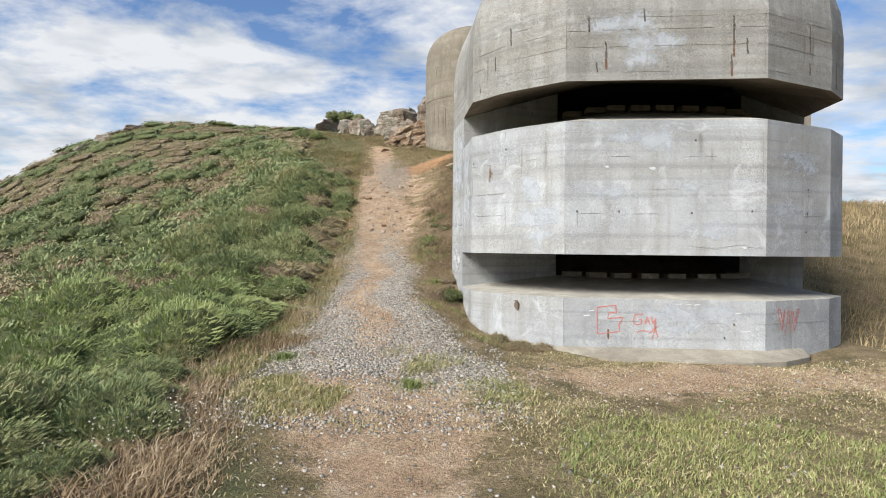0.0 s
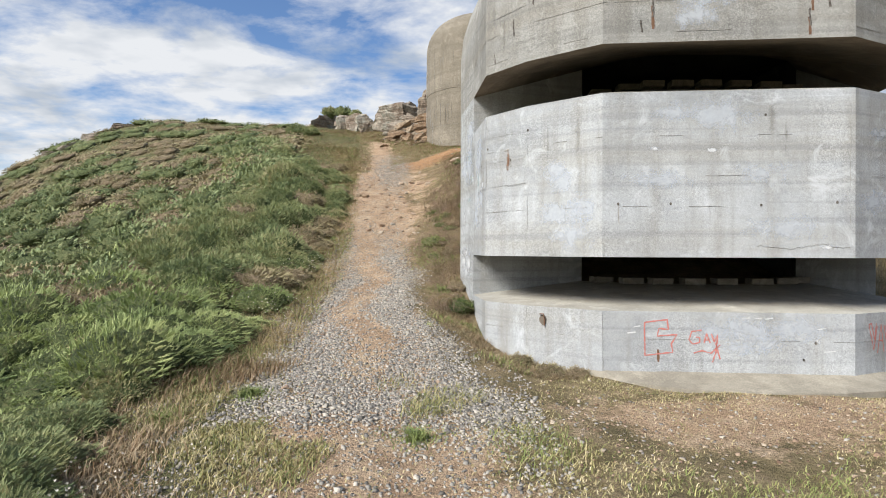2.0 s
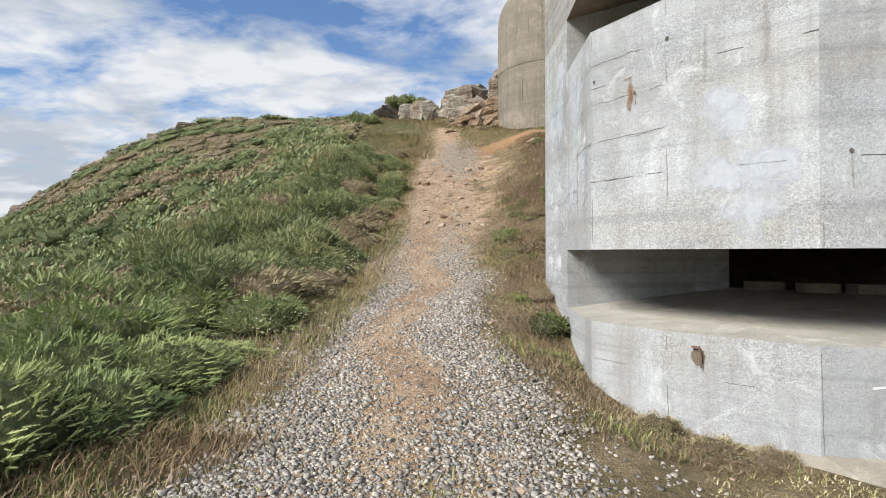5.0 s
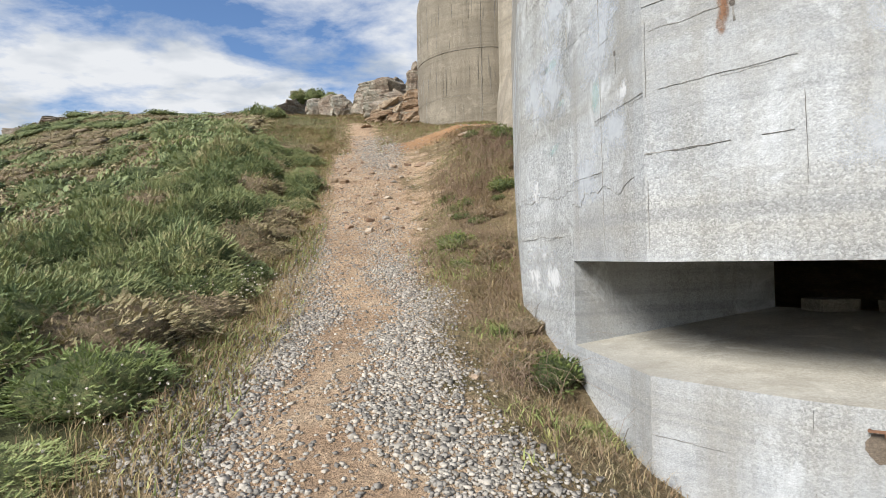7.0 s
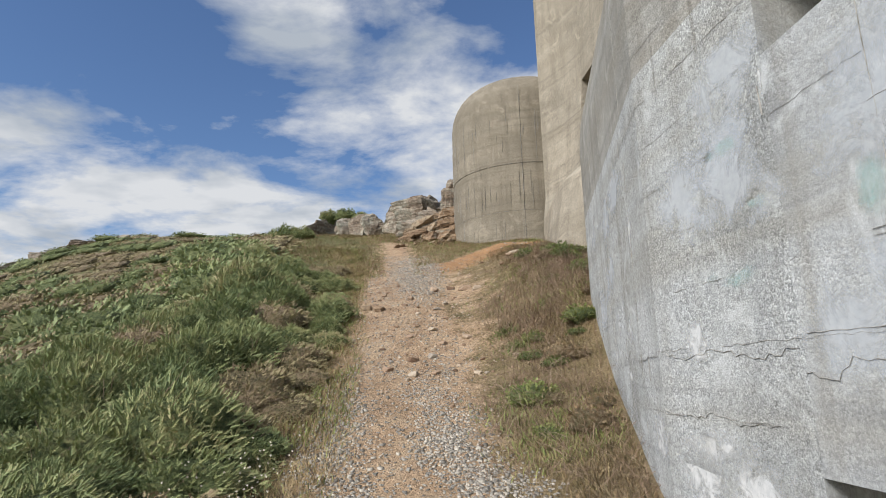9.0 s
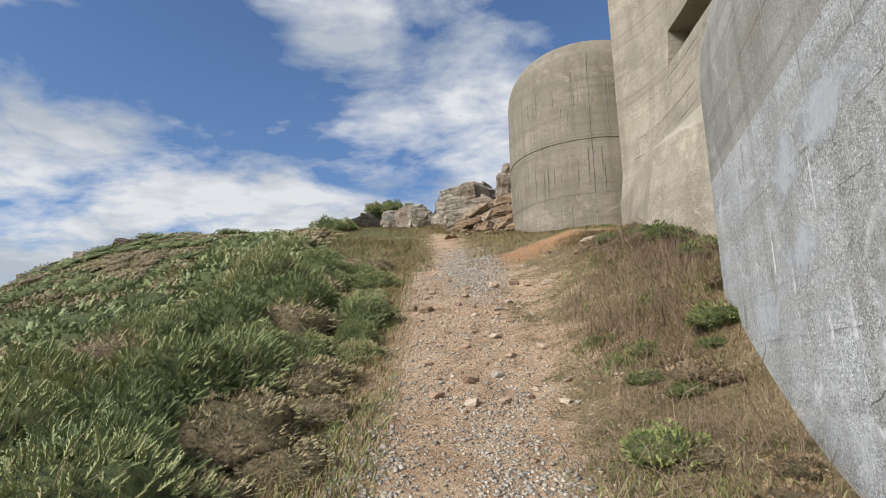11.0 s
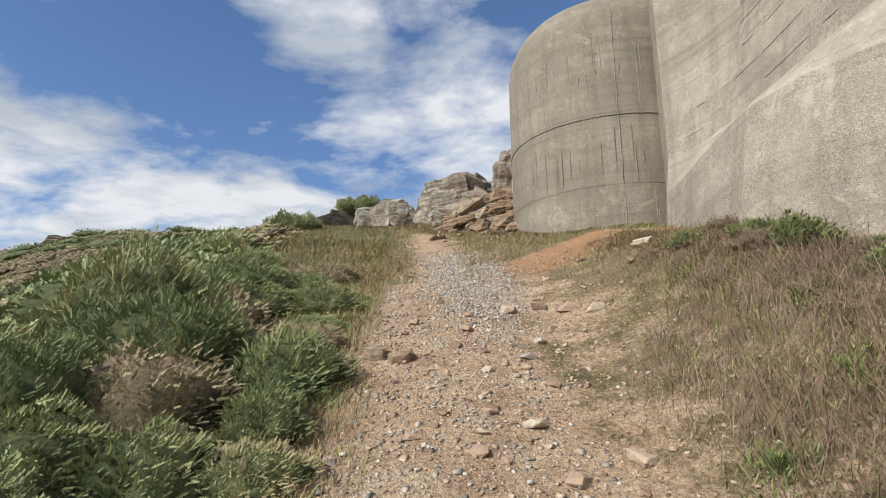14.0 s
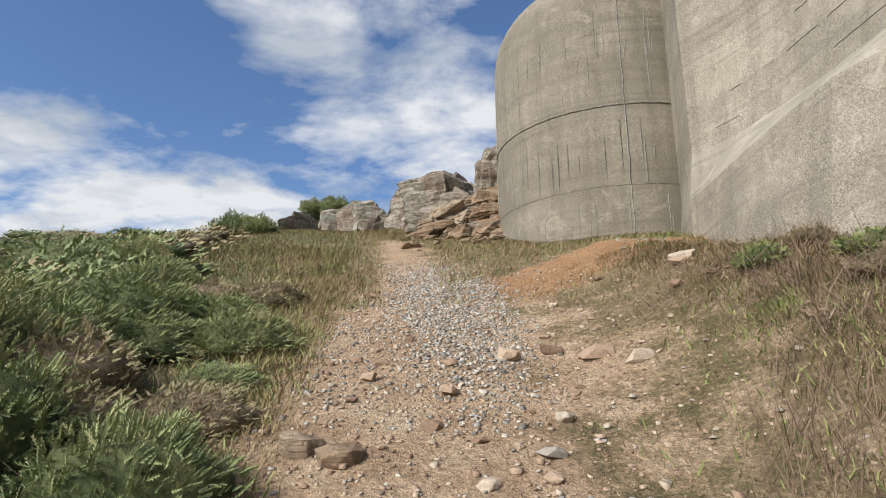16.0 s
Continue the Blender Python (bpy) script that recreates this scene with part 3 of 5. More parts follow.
BANK = leaf_material("bank_growth", [(0.02, (0.10, 0.12, 0.04)), (0.3, (0.19, 0.18, 0.07)), (0.5, (0.24, 0.155, 0.085)), (0.75, (0.29, 0.21, 0.125)), (0.97, (0.44, 0.35, 0.22))], own=0.45)
HERB = leaf_material("green_herb", [(0.05, (0.075, 0.105, 0.035)), (0.4, (0.15, 0.19, 0.06)), (0.7, (0.24, 0.27, 0.09)), (0.95, (0.38, 0.34, 0.14))], own=0.4)
PETAL, _nt, _b = material("pale_petal", 0.7)
_b.inputs["Base Color"].default_value = (0.66, 0.60, 0.50, 1)


def pebble_material(name, stops):
    m, nt, bsdf = material(name, 0.85)
    isl = nt.nodes.new("ShaderNodeNewGeometry").outputs["Random Per Island"]
    obj = nt.nodes.new("ShaderNodeObjectInfo").outputs["Random"]
    f = math_node(nt, "FRACT", math_node(nt, "ADD", isl, obj))
    c = ramp_node(nt, f, stops)
    g = noise_node(nt, position(nt), 45, 5, 0.7)
    c = mix_node(nt, 0.55, c, ramp_node(nt, g, [(0.3, 0.25), (0.5, 0.5), (0.7, 0.78)]), "OVERLAY")
    nt.links.new(c, bsdf.inputs["Base Color"])
    bump_node(nt, bsdf, g, 0.6, 0.01)
    return m


PEBBLE = pebble_material("grey_gravel", [(0.0, (0.125, 0.114, 0.098)), (0.35, (0.25, 0.23, 0.20)), (0.7, (0.355, 0.325, 0.275)), (1.0, (0.48, 0.43, 0.36))])
STONE = pebble_material("tan_stone", [(0.0, (0.15, 0.095, 0.062)), (0.3, (0.27, 0.18, 0.12)), (0.6, (0.36, 0.265, 0.185)), (0.85, (0.42, 0.345, 0.26)), (1.0, (0.30, 0.265, 0.22))])

# ---------------------------------------------------------------- fast meshes


def mesh_np(name, verts, tris, mat):
    """A triangle mesh from arrays."""
    me = bpy.data.meshes.new(name)
    verts, tris = np.asarray(verts, np.float32).reshape(-1, 3), np.asarray(tris, np.int32).reshape(-1, 3)
    me.vertices.add(len(verts))
    me.vertices.foreach_set("co", verts.ravel())
    me.loops.add(tris.size)
    me.loops.foreach_set("vertex_index", tris.ravel())
    me.polygons.add(len(tris))
    me.polygons.foreach_set("loop_start", np.arange(0, tris.size, 3, dtype=np.int32))
    me.update(calc_edges=True)
    me.materials.append(mat)
    return me


def blades(base, height, width, lean, rng, droop=0.4):
    """Bent tapering blades: five corners and three triangles each."""
    n = len(base)
    turn = rng.uniform(0, 2 * np.pi, n)
    side = np.stack([np.cos(turn), np.sin(turn), np.zeros(n)], 1) * width[:, None]
    a = rng.uniform(0, 2 * np.pi, n)
    bend = np.stack([np.cos(a), np.sin(a), np.zeros(n)], 1) * (height * rng.uniform(0.1, 0.9, n) * droop)[:, None]
    bend = bend + np.array(lean) * height[:, None]
    up = np.zeros((n, 3))
    up[:, 2] = height
    mid = base + up * 0.55 + bend * 0.35
    tip = base + up * (1 - 0.15 * droop) + bend
    v = np.stack([base - side, base + side, mid - side * 0.7, mid + side * 0.7, tip], 1)
    t = np.array([[0, 1, 3], [0, 3, 2], [2, 3, 4]])
    tris = (np.arange(n)[:, None, None] * 5 + t[None]).reshape(-1, 3)
    return v.reshape(-1, 3), tris


def sprigs(base, axis, length, rng, teeth=6, fins=4, wide=0.24):
    """Spiky feathery shoots: saw-edged fins of needles standing round a stem."""
    n = len(base)
    axis = axis / np.linalg.norm(axis, axis=1)[:, None]
    ref = np.where(np.abs(axis[:, 2:3]) < 0.9, np.array([[0, 0, 1.0]]), np.array([[1.0, 0, 0]]))
    u = np.cross(axis, ref)
    u /= np.linalg.norm(u, axis=1)[:, None]
    w = np.cross(axis, u)
    vs = []
    a0 = rng.uniform(0, 2 * np.pi, n)
    for q in range(fins):
        a = a0 + 2 * np.pi * q / fins
        out = u * np.cos(a)[:, None] + w * np.sin(a)[:, None]
        for j in range(teeth):
            h0, h1 = j / teeth, (j + 1.15) / teeth
            p0 = base + axis * (length * h0)[:, None]
            p1 = base + axis * (length * min(1.0, h1))[:, None]
            k = length * wide * (1.15 - 0.75 * h0) * rng.uniform(0.7, 1.2, n)
            tip = p1 + axis * (length * 0.09)[:, None] + out * k[:, None]
            vs += [p0, p1, tip]
    m = len(vs)
    v = np.stack(vs, 1)
    tris = np.arange(n * m).reshape(-1, 3)
    return v.reshape(-1, 3), tris


def dome_points(n, rng, low=0.12):
    """Spots and outward directions on a lumpy dome one metre across and half a metre high."""
    z = rng.uniform(low, 1, n)
    a = rng.uniform(0, 2 * np.pi, n)
    r = np.sqrt(1 - z * z)
    d = np.stack([r * np.cos(a), r * np.sin(a), z], 1)
    return d * dome_lump(d)[:, None] * np.array([0.5, 0.5, 0.5]), d


def dome_lump(d):
    """Billows on a dome, by direction."""
    a, z = np.arctan2(d[:, 1], d[:, 0]), d[:, 2]
    return 1 + 0.10 * np.sin(3 * a + 1 + 2 * z) + 0.10 * np.sin(5 * a + 6 * z) + 0.08 * np.sin(9 * z + 2 * a) + 0.05 * np.sin(9 * a - 8 * z)


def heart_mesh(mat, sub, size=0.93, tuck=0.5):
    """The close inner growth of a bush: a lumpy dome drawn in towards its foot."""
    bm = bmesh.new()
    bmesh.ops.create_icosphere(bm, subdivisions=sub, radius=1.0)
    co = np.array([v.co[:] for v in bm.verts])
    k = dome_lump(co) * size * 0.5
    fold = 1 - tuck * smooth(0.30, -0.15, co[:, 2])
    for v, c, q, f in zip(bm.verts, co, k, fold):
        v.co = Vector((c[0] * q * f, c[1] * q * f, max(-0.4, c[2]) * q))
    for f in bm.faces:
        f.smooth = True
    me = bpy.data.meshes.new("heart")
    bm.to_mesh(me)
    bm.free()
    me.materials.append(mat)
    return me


def shoots(count, seed, length, teeth, fins, wide, low=0.12, lean=0.30, wild=0.36):
    """Shoots over a dome, standing out from it and leaning with the wind."""
    rng = np.random.default_rng(seed)
    p, d = dome_points(count, rng, low)
    axis = d * 0.75 + np.array([lean, 0.02, 0.30]) + rng.normal(0, wild, (count, 3))
    return sprigs(p - d * length * 0.35, axis, rng.uniform(0.55, 1.3, count) * length, rng, teeth, fins, wide)


def bare_twigs(seed, count, reach, thick):
    """Crooked bare twigs that stand out of a dome."""
    rng = np.random.default_rng(seed)
    p, d = dome_points(count, rng, -0.1)
    return arcs(p * 0.8, d + rng.normal(0, 0.5, (count, 3)), rng.uniform(0.5, 1.2, count) * reach, thick, rng, 0.25)


def arcs(base, axis, length, thick, rng, sag=0.5):
    """Thin three-sided stems of four joints that bow over under their own weight."""
    n, k = len(base), 5
    axis = axis / np.linalg.norm(axis, axis=1)[:, None]
    cur, step = base.copy(), length / (k - 1)
    rings, turn = [], rng.uniform(0, 2 * np.pi, n)
    for i in range(k):
        r = thick * (1 - 0.75 * i / (k - 1)) * rng.uniform(0.8, 1.2, n)
        for q in range(3):
            a = turn + q * 2.0944
            rings.append(cur + np.stack([np.cos(a) * r, np.sin(a) * r, np.cos(a * 2) * r * 0.5], 1))
        axis = axis + rng.normal(0, 0.16, (n, 3)) - np.array([0, 0, sag / (k - 1)])
        axis = axis / np.linalg.norm(axis, axis=1)[:, None]
        cur = cur + axis * step[:, None]
    t = []
    for i in range(k - 1):
        for q in range(3):
            a, b, c, d = i * 3 + q, i * 3 + (q + 1) % 3, (i + 1) * 3 + q, (i + 1) * 3 + (q + 1) % 3
            t += [[a, b, d], [a, d, c]]
    v = np.stack(rings, 1)
    return v.reshape(-1, 3), (np.arange(n)[:, None, None] * (3 * k) + np.array(t)[None]).reshape(-1, 3)


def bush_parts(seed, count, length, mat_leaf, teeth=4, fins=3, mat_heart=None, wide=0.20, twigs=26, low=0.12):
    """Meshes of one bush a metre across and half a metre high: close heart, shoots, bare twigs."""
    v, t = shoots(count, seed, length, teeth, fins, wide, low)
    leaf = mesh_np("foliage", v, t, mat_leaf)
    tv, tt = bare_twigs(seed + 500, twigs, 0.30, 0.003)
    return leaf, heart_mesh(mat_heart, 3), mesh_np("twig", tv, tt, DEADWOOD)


# ---------------------------------------------------------------- heath on the slope


def free_of_path(x, y):
    """How far left of the path's edge a spot lies."""
    half = np.interp(y, [-6, 2, 4.5, 6, 7, 8, 9, 12, 18, 22, 28, 34], [1.6, 1.7, 1.8, 2.1, 2.1, 1.35, 0.95, 0.70, 0.62, 0.85, 1.3, 3.0])
    return -(x - path_x(y)) - half


def heath_spots(n, seed, box, gap):
    """Spots spread over a box of the plan, kept apart by gap that grows with distance."""
    rng = np.random.default_rng(seed)
    out, cells = [], {}
    x0, x1, y0, y1 = box
    for _ in range(n):
        x, y = rng.uniform(x0, x1), rng.uniform(y0, y1)
        if free_of_path(x, y) < float(np.interp(y, [7, 9, 14, 16, 21, 24], [0.30, 0.75, 0.75, 0.40, 0.40, 0.7])):
            continue
        g = gap(x, y)
        key = (int(x // 1.5), int(y // 1.5))
        near = [q for i in (-1, 0, 1) for j in (-1, 0, 1) for q in cells.get((key[0] + i, key[1] + j), ())]
        if all((x - a) ** 2 + (y - b) ** 2 > g * g for a, b in near):
            cells.setdefault(key, []).append((x, y))
            out.append((x, y))
    return out


def brownness(x, y):
    """Where the heath has died back to brown."""
    v = 0.9 * noise.noise(Vector((x * 0.33, y * 0.28, 3.3))) + 0.9 * noise.noise(Vector((x * 0.8, y * 0.7, 8.0)))
    v += 0.16 * float(smooth(-5, -10, x)) + 0.14 * float(smooth(26, 33, y)) - 0.35 * float(smooth(11, 7, y))
    v -= 0.5 * math.exp(-((x + 4.4) / 1.6) ** 2 - ((y - 17.5) / 4.5) ** 2)
    return v


def lush(x, y):
    """Where the growth is soft and bright green."""
    v = 1.2 * math.exp(-((x + 3.8) / 1.9) ** 2 - ((y - 9.2) / 1.8) ** 2)
    return v + 0.5 * noise.noise(Vector((x * 0.5, y * 0.5, 21.0)))


def dry_knoll(x, y):
    """The top of the slope beside the path, where only dry grass grows."""
    return y > 23.5 and x > -5.6 - 0.32 * (y - 23.5) and y < 36


def build_heath():
    green = [bush_parts(11 + k, 1150, 0.072, GORSE, 4, 3, INNER, 0.19, 14, 0.22) for k in range(3)]
    bright = [bush_parts(41 + k, 1050, 0.085, LUSH, 4, 3, INNER, 0.13, 8) for k in range(2)]
    brown = [bush_parts(31 + k, 1400, 0.062, HEATHER, 3, 2, BROWN_INNER, 0.18, 50, -0.05) for k in range(2)]
    near = heath_spots(7000, 5, (-8.5, -1.2, 2.5, 29), lambda x, y: 0.56)
    near = [q for q in near if not dry_knoll(*q)]
    near.sort(key=lambda q: (q[0] + 1.5) ** 2 * 2.0 + (q[1] - 13.5) ** 2 * 0.26)
    near, rest = near[:125], near[125:]
    rng = random.Random(7)

    def bush(kind, label, leaf, heart, twigs, m):
        top = tagged(new(kind), label, "bush", "heath on the slope")
        top.matrix_world = m
        for nm, me in (("foliage", leaf), ("heart", heart), ("twig", twigs)):
            ob = new(nm, me)
            ob.parent = top
            tagged(ob, kind="stuff")
        return top

    def stand(x, y, s, tall, turn=None):
        """A bush's place: it follows the slope."""
        z = float(ground_z(x, y))
        gx, gy = (float(ground_z(x + 0.4, y)) - z) / 0.4, (float(ground_z(x, y + 0.4)) - z) / 0.4
        tip = Vector((0, 0, 1)).rotation_difference(Vector((-gx, -gy, 1)).normalized())
        rot = tip @ Euler((0, 0, rng.uniform(-0.8, 0.8) if turn is None else turn)).to_quaternion()
        return Matrix.LocRotScale((x, y, z - 0.03), rot, (s, s * rng.uniform(0.9, 1.25), tall))

    def size_at(x, y, dead):
        swell = 0.5 + 0.5 * noise.noise(Vector((x * 0.55, y * 0.55, 40.0))) * 2.0
        s = rng.uniform(0.95, 1.45) * min(1.0, 0.42 + 0.42 * float(free_of_path(x, y)))
        hgt = (0.55 + 0.55 * swell + rng.uniform(-0.12, 0.2)) * (0.75 if dead else 1.0)
        if -6.2 < x < -3.2 and 14.2 < y < 20.5:
            hgt *= 1.3
        return s, s * min(1.35, max(0.32, hgt)) * 0.85 * float(np.interp(y, [26, 34], [1.0, 0.6]))

    for x, y in near:
        dead = brownness(x, y) + rng.uniform(-0.4, 0.4) > 0.26
        s, tall = size_at(x, y, dead)
        m = stand(x, y, s, tall)
        if dead:
            bush("heather_clump", "brown dried heath clump with bare twigs on the slope", *brown[rng.randrange(2)], m)
        elif lush(x, y) > 0.30:
            bush("heath_bush", "soft bright green heath bush in full growth", *bright[rng.randrange(2)], m)
        else:
            bush("gorse_bush", "dense spiky green gorse bush leaning with the wind", *green[rng.randrange(3)], m)
    for x, y, s in ((-7.4, 30.6, 1.25), (-6.7, 30.2, 1.0), (-6.1, 36.0, 1.1), (-7.0, 36.6, 1.0), (-5.3, 35.7, 0.8), (-6.6, 25.0, 1.0)):
        m = Matrix.LocRotScale((x, y, float(ground_z(x, y)) + (0.75 if y > 34 else -0.08)), Euler((0, 0, x)), (s, s, s * 0.95))
        bush("gorse_bush", "rounded dark green gorse bush on the hilltop", *green[int(y) % 3], m)
    for x, y, s in ((0.95, 9.35, 0.42), (1.3, 8.95, 0.45), (1.62, 8.85, 0.38), (0.15, 12.4, 0.4), (0.75, 20.2, 0.5), (0.9, 21.3, 0.45), (-0.15, 15.4, 0.4)):
        m = Matrix.LocRotScale((x, y, float(ground_z(x, y)) - 0.03), Euler((0, 0, x * 9)), (s, s, s * 0.7))
        bush("dry_shrub", "small dead brown shrub at the foot of the wall", *brown[int(y) % 2], m)
    # brambles and dead shrubs on the bank
    mixed = [bush_parts(61 + k, 600, 0.07, BANK, 2, 2, BROWN_INNER, 0.34, 60, -0.05) for k in range(2)]
    herb = [bush_parts(71, 700, 0.08, HERB, 3, 2, INNER, 0.32, 30, -0.05)]
    r2 = random.Random(77)
    for k in range(34):
        y = r2.uniform(10.5, 23.0) if k < 14 else r2.uniform(14.5, 21.0)
        wall = float(np.interp(y, [10.3, 13, 17.3, 17.6, 19.5, 20.5, 21.4, 23], [0.5, 0.2, 0.8, 1.9, 1.9, 1.5, 1.15, 1.2]))
        lo = max(float(path_x(y)) + (1.35 if y < 19 else 2.3), wall - 0.9)
        x = r2.uniform(min(lo, wall - 0.5), wall - 0.12)
        s = r2.uniform(0.30, 0.60) * (0.85 if k < 14 else 1.0)
        m = Matrix.LocRotScale((x, y, float(ground_z(x, y)) - 0.05), Euler((0, 0, r2.uniform(0, 6))), (s * 1.2, s, s * r2.uniform(0.6, 1.0)))
        if k % 4 != 1:
            bush("bramble_bush", "low green bramble growing against the bunker wall", *herb[0], m)
        else:
            bush("dry_shrub", "small dead brown shrub at the foot of the wall", *mixed[(k // 4) % 2], m)
    for k in range(64):
        y = r2.uniform(11.0, 21.8)
        wall = float(np.interp(y, [10.3, 13, 17.3, 17.6, 19.5, 20.5, 21.4, 23], [0.5, 0.2, 0.8, 1.9, 1.9, 1.5, 1.15, 1.2]))
        x = r2.uniform(wall - (0.7 if y < 14 else 1.4), wall - 0.15)
        rr = np.random.default_rng(900 + k)
        n = 40
        base = np.stack([rr.normal(0, 0.16, n), rr.normal(0, 0.16, n), np.zeros(n)], 1)
        v, t = arcs(base, np.stack([rr.normal(-0.15, 0.55, n), rr.normal(0, 0.55, n), np.full(n, 0.9)], 1), rr.uniform(0.2, 0.7, n), 0.003, rr, 1.6)
        ob = new("dead_bramble", mesh_np("dead_bramble", v, t, DEADWOOD))
        ob.matrix_world = Matrix.Translation((x, y, float(ground_z(x, y)) - 0.03))
        tagged(ob, "tangle of arching dead bramble stems on the bank", "bramble", "dead brambles", "stuff")
    # the rest of the slope, joined
    far = heath_spots(16000, 9, (-34, -0.5, 2.5, 50), lambda x, y: 0.58 + 0.017 * max(0, y - 10) + 0.016 * max(0, -x - 6))
    far = [q for q in far if not (-8.5 < q[0] < -1.2 and 2.5 < q[1] < 29) and not dry_knoll(*q)] + rest
    kinds = {"gorse": (GORSE, INNER, 0.105, 0.22), "soft green": (LUSH, INNER, 0.11, 0.18), "brown": (HEATHER, BROWN_INNER, 0.09, 0.28)}
    lots = {nm: ([], [], [], []) for nm in kinds}
    src, core = {}, {}
    for nm, (mat, inner, length, wide) in kinds.items():
        src[nm] = [shoots(220, 50 + k, length * 0.95, 2, 2, wide * 1.05) for k in range(3)]
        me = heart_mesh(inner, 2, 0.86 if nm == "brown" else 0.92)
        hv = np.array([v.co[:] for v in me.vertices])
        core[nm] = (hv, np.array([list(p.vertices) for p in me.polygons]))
        bpy.data.meshes.remove(me)
    for x, y in far:
        dead = brownness(x, y) + rng.uniform(-0.4, 0.4) > 0.26
        nm = "brown" if dead else ("soft green" if lush(x, y) > 0.22 else "gorse")
        s, tall = size_at(x, y, dead)
        grow_by = 1 + 0.014 * max(0, y - 12)
        m = np.array(stand(x, y, s * grow_by, tall))
        for (v, t), vs, ts in ((src[nm][rng.randrange(3)], lots[nm][0], lots[nm][1]), (core[nm], lots[nm][2], lots[nm][3])):
            ts.append(t)
            vs.append(v @ m[:3, :3].T + m[:3, 3])

    def joined(vs, ts):
        at = np.cumsum([0] + [len(v) for v in vs[:-1]])
        return np.concatenate(vs), np.concatenate([t + k for t, k in zip(ts, at)])

    for nm, (mat, inner, length, wide) in kinds.items():
        a, b, c, d = lots[nm]
        if not a:
            continue
        tagged(new("heath", mesh_np("heath", *joined(a, b), mat)), "low mat of %s heath over the far slope" % nm, "heath", kind="stuff")
        me = mesh_np("heath_heart", *joined(c, d), inner)
        me.polygons.foreach_set("use_smooth", np.ones(len(me.polygons), bool))
        tagged(new("heath", me), "close inner growth of the %s heath" % nm, "heath", kind="stuff")


build_heath()


def scatter(n, seed, box, keep):
    """n spots in a box of the plan, each kept with the chance that keep gives."""
    rng = np.random.default_rng(seed)
    x, y = rng.uniform(box[0], box[1], n), rng.uniform(box[2], box[3], n)
    ok = rng.uniform(0, 1, n) < keep(x, y)
    x, y = x[ok], y[ok]
    return np.stack([x, y, ground_z(x, y)], 1), rng


def clumpy(x, y, f, seed):
    """Soft patches, 0 to 1."""
    v = np.sin(f * x + 1.3 * seed) * np.sin(f * 0.8 * y + seed) + np.sin(f * 0.63 * (x + y) + 2 * seed) * 0.8 + np.sin(f * 2.1 * x - f * 1.7 * y) * 0.5
    return np.clip(0.5 + 0.35 * v, 0, 1)


def half_path(y):
    return np.interp(y, [-6, 2, 5, 8, 12, 18, 22, 28, 34], [0.5, 0.7, 1.6, 1.05, 0.70, 0.70, 0.85, 0.7, 0.5])


def outside_walls(x, y):
    """1 where no wall stands."""
    wall = np.interp(y, [8.5, 8.9, 9.6, 10.3, 13, 17.3, 17.5, 19.5, 20.5, 21.4, 23, 25, 26.7, 30], [5, 1.9, 1.05, 0.5, 0.2, 0.8, 2.2, 2.2, 1.5, 1.15, 1.2, 1.5, 0.5, -0.8])
    free = np.where(y < 8.5, 1.0, (x < wall).astype(float)) + (x > 7.2) * (y > 8.5)
    return free * (1 - (y > 7.95 + 0.22 * np.abs(x - 4.0) ** 1.5) * (x > 1.4) * (x < 6.2))


def grass(name, label, spots, rng, h, w, mat, lean=(0.15, 0, 0), droop=0.6):
    n = len(spots)
    height = rng.uniform(h[0], h[1], n)
    v, t = blades(spots - np.array([0, 0, 0.01]), height, rng.uniform(w[0], w[1], n), lean, rng, droop)
    return tagged(new(name, mesh_np(name, v, t, mat)), label, "grass", kind="stuff")


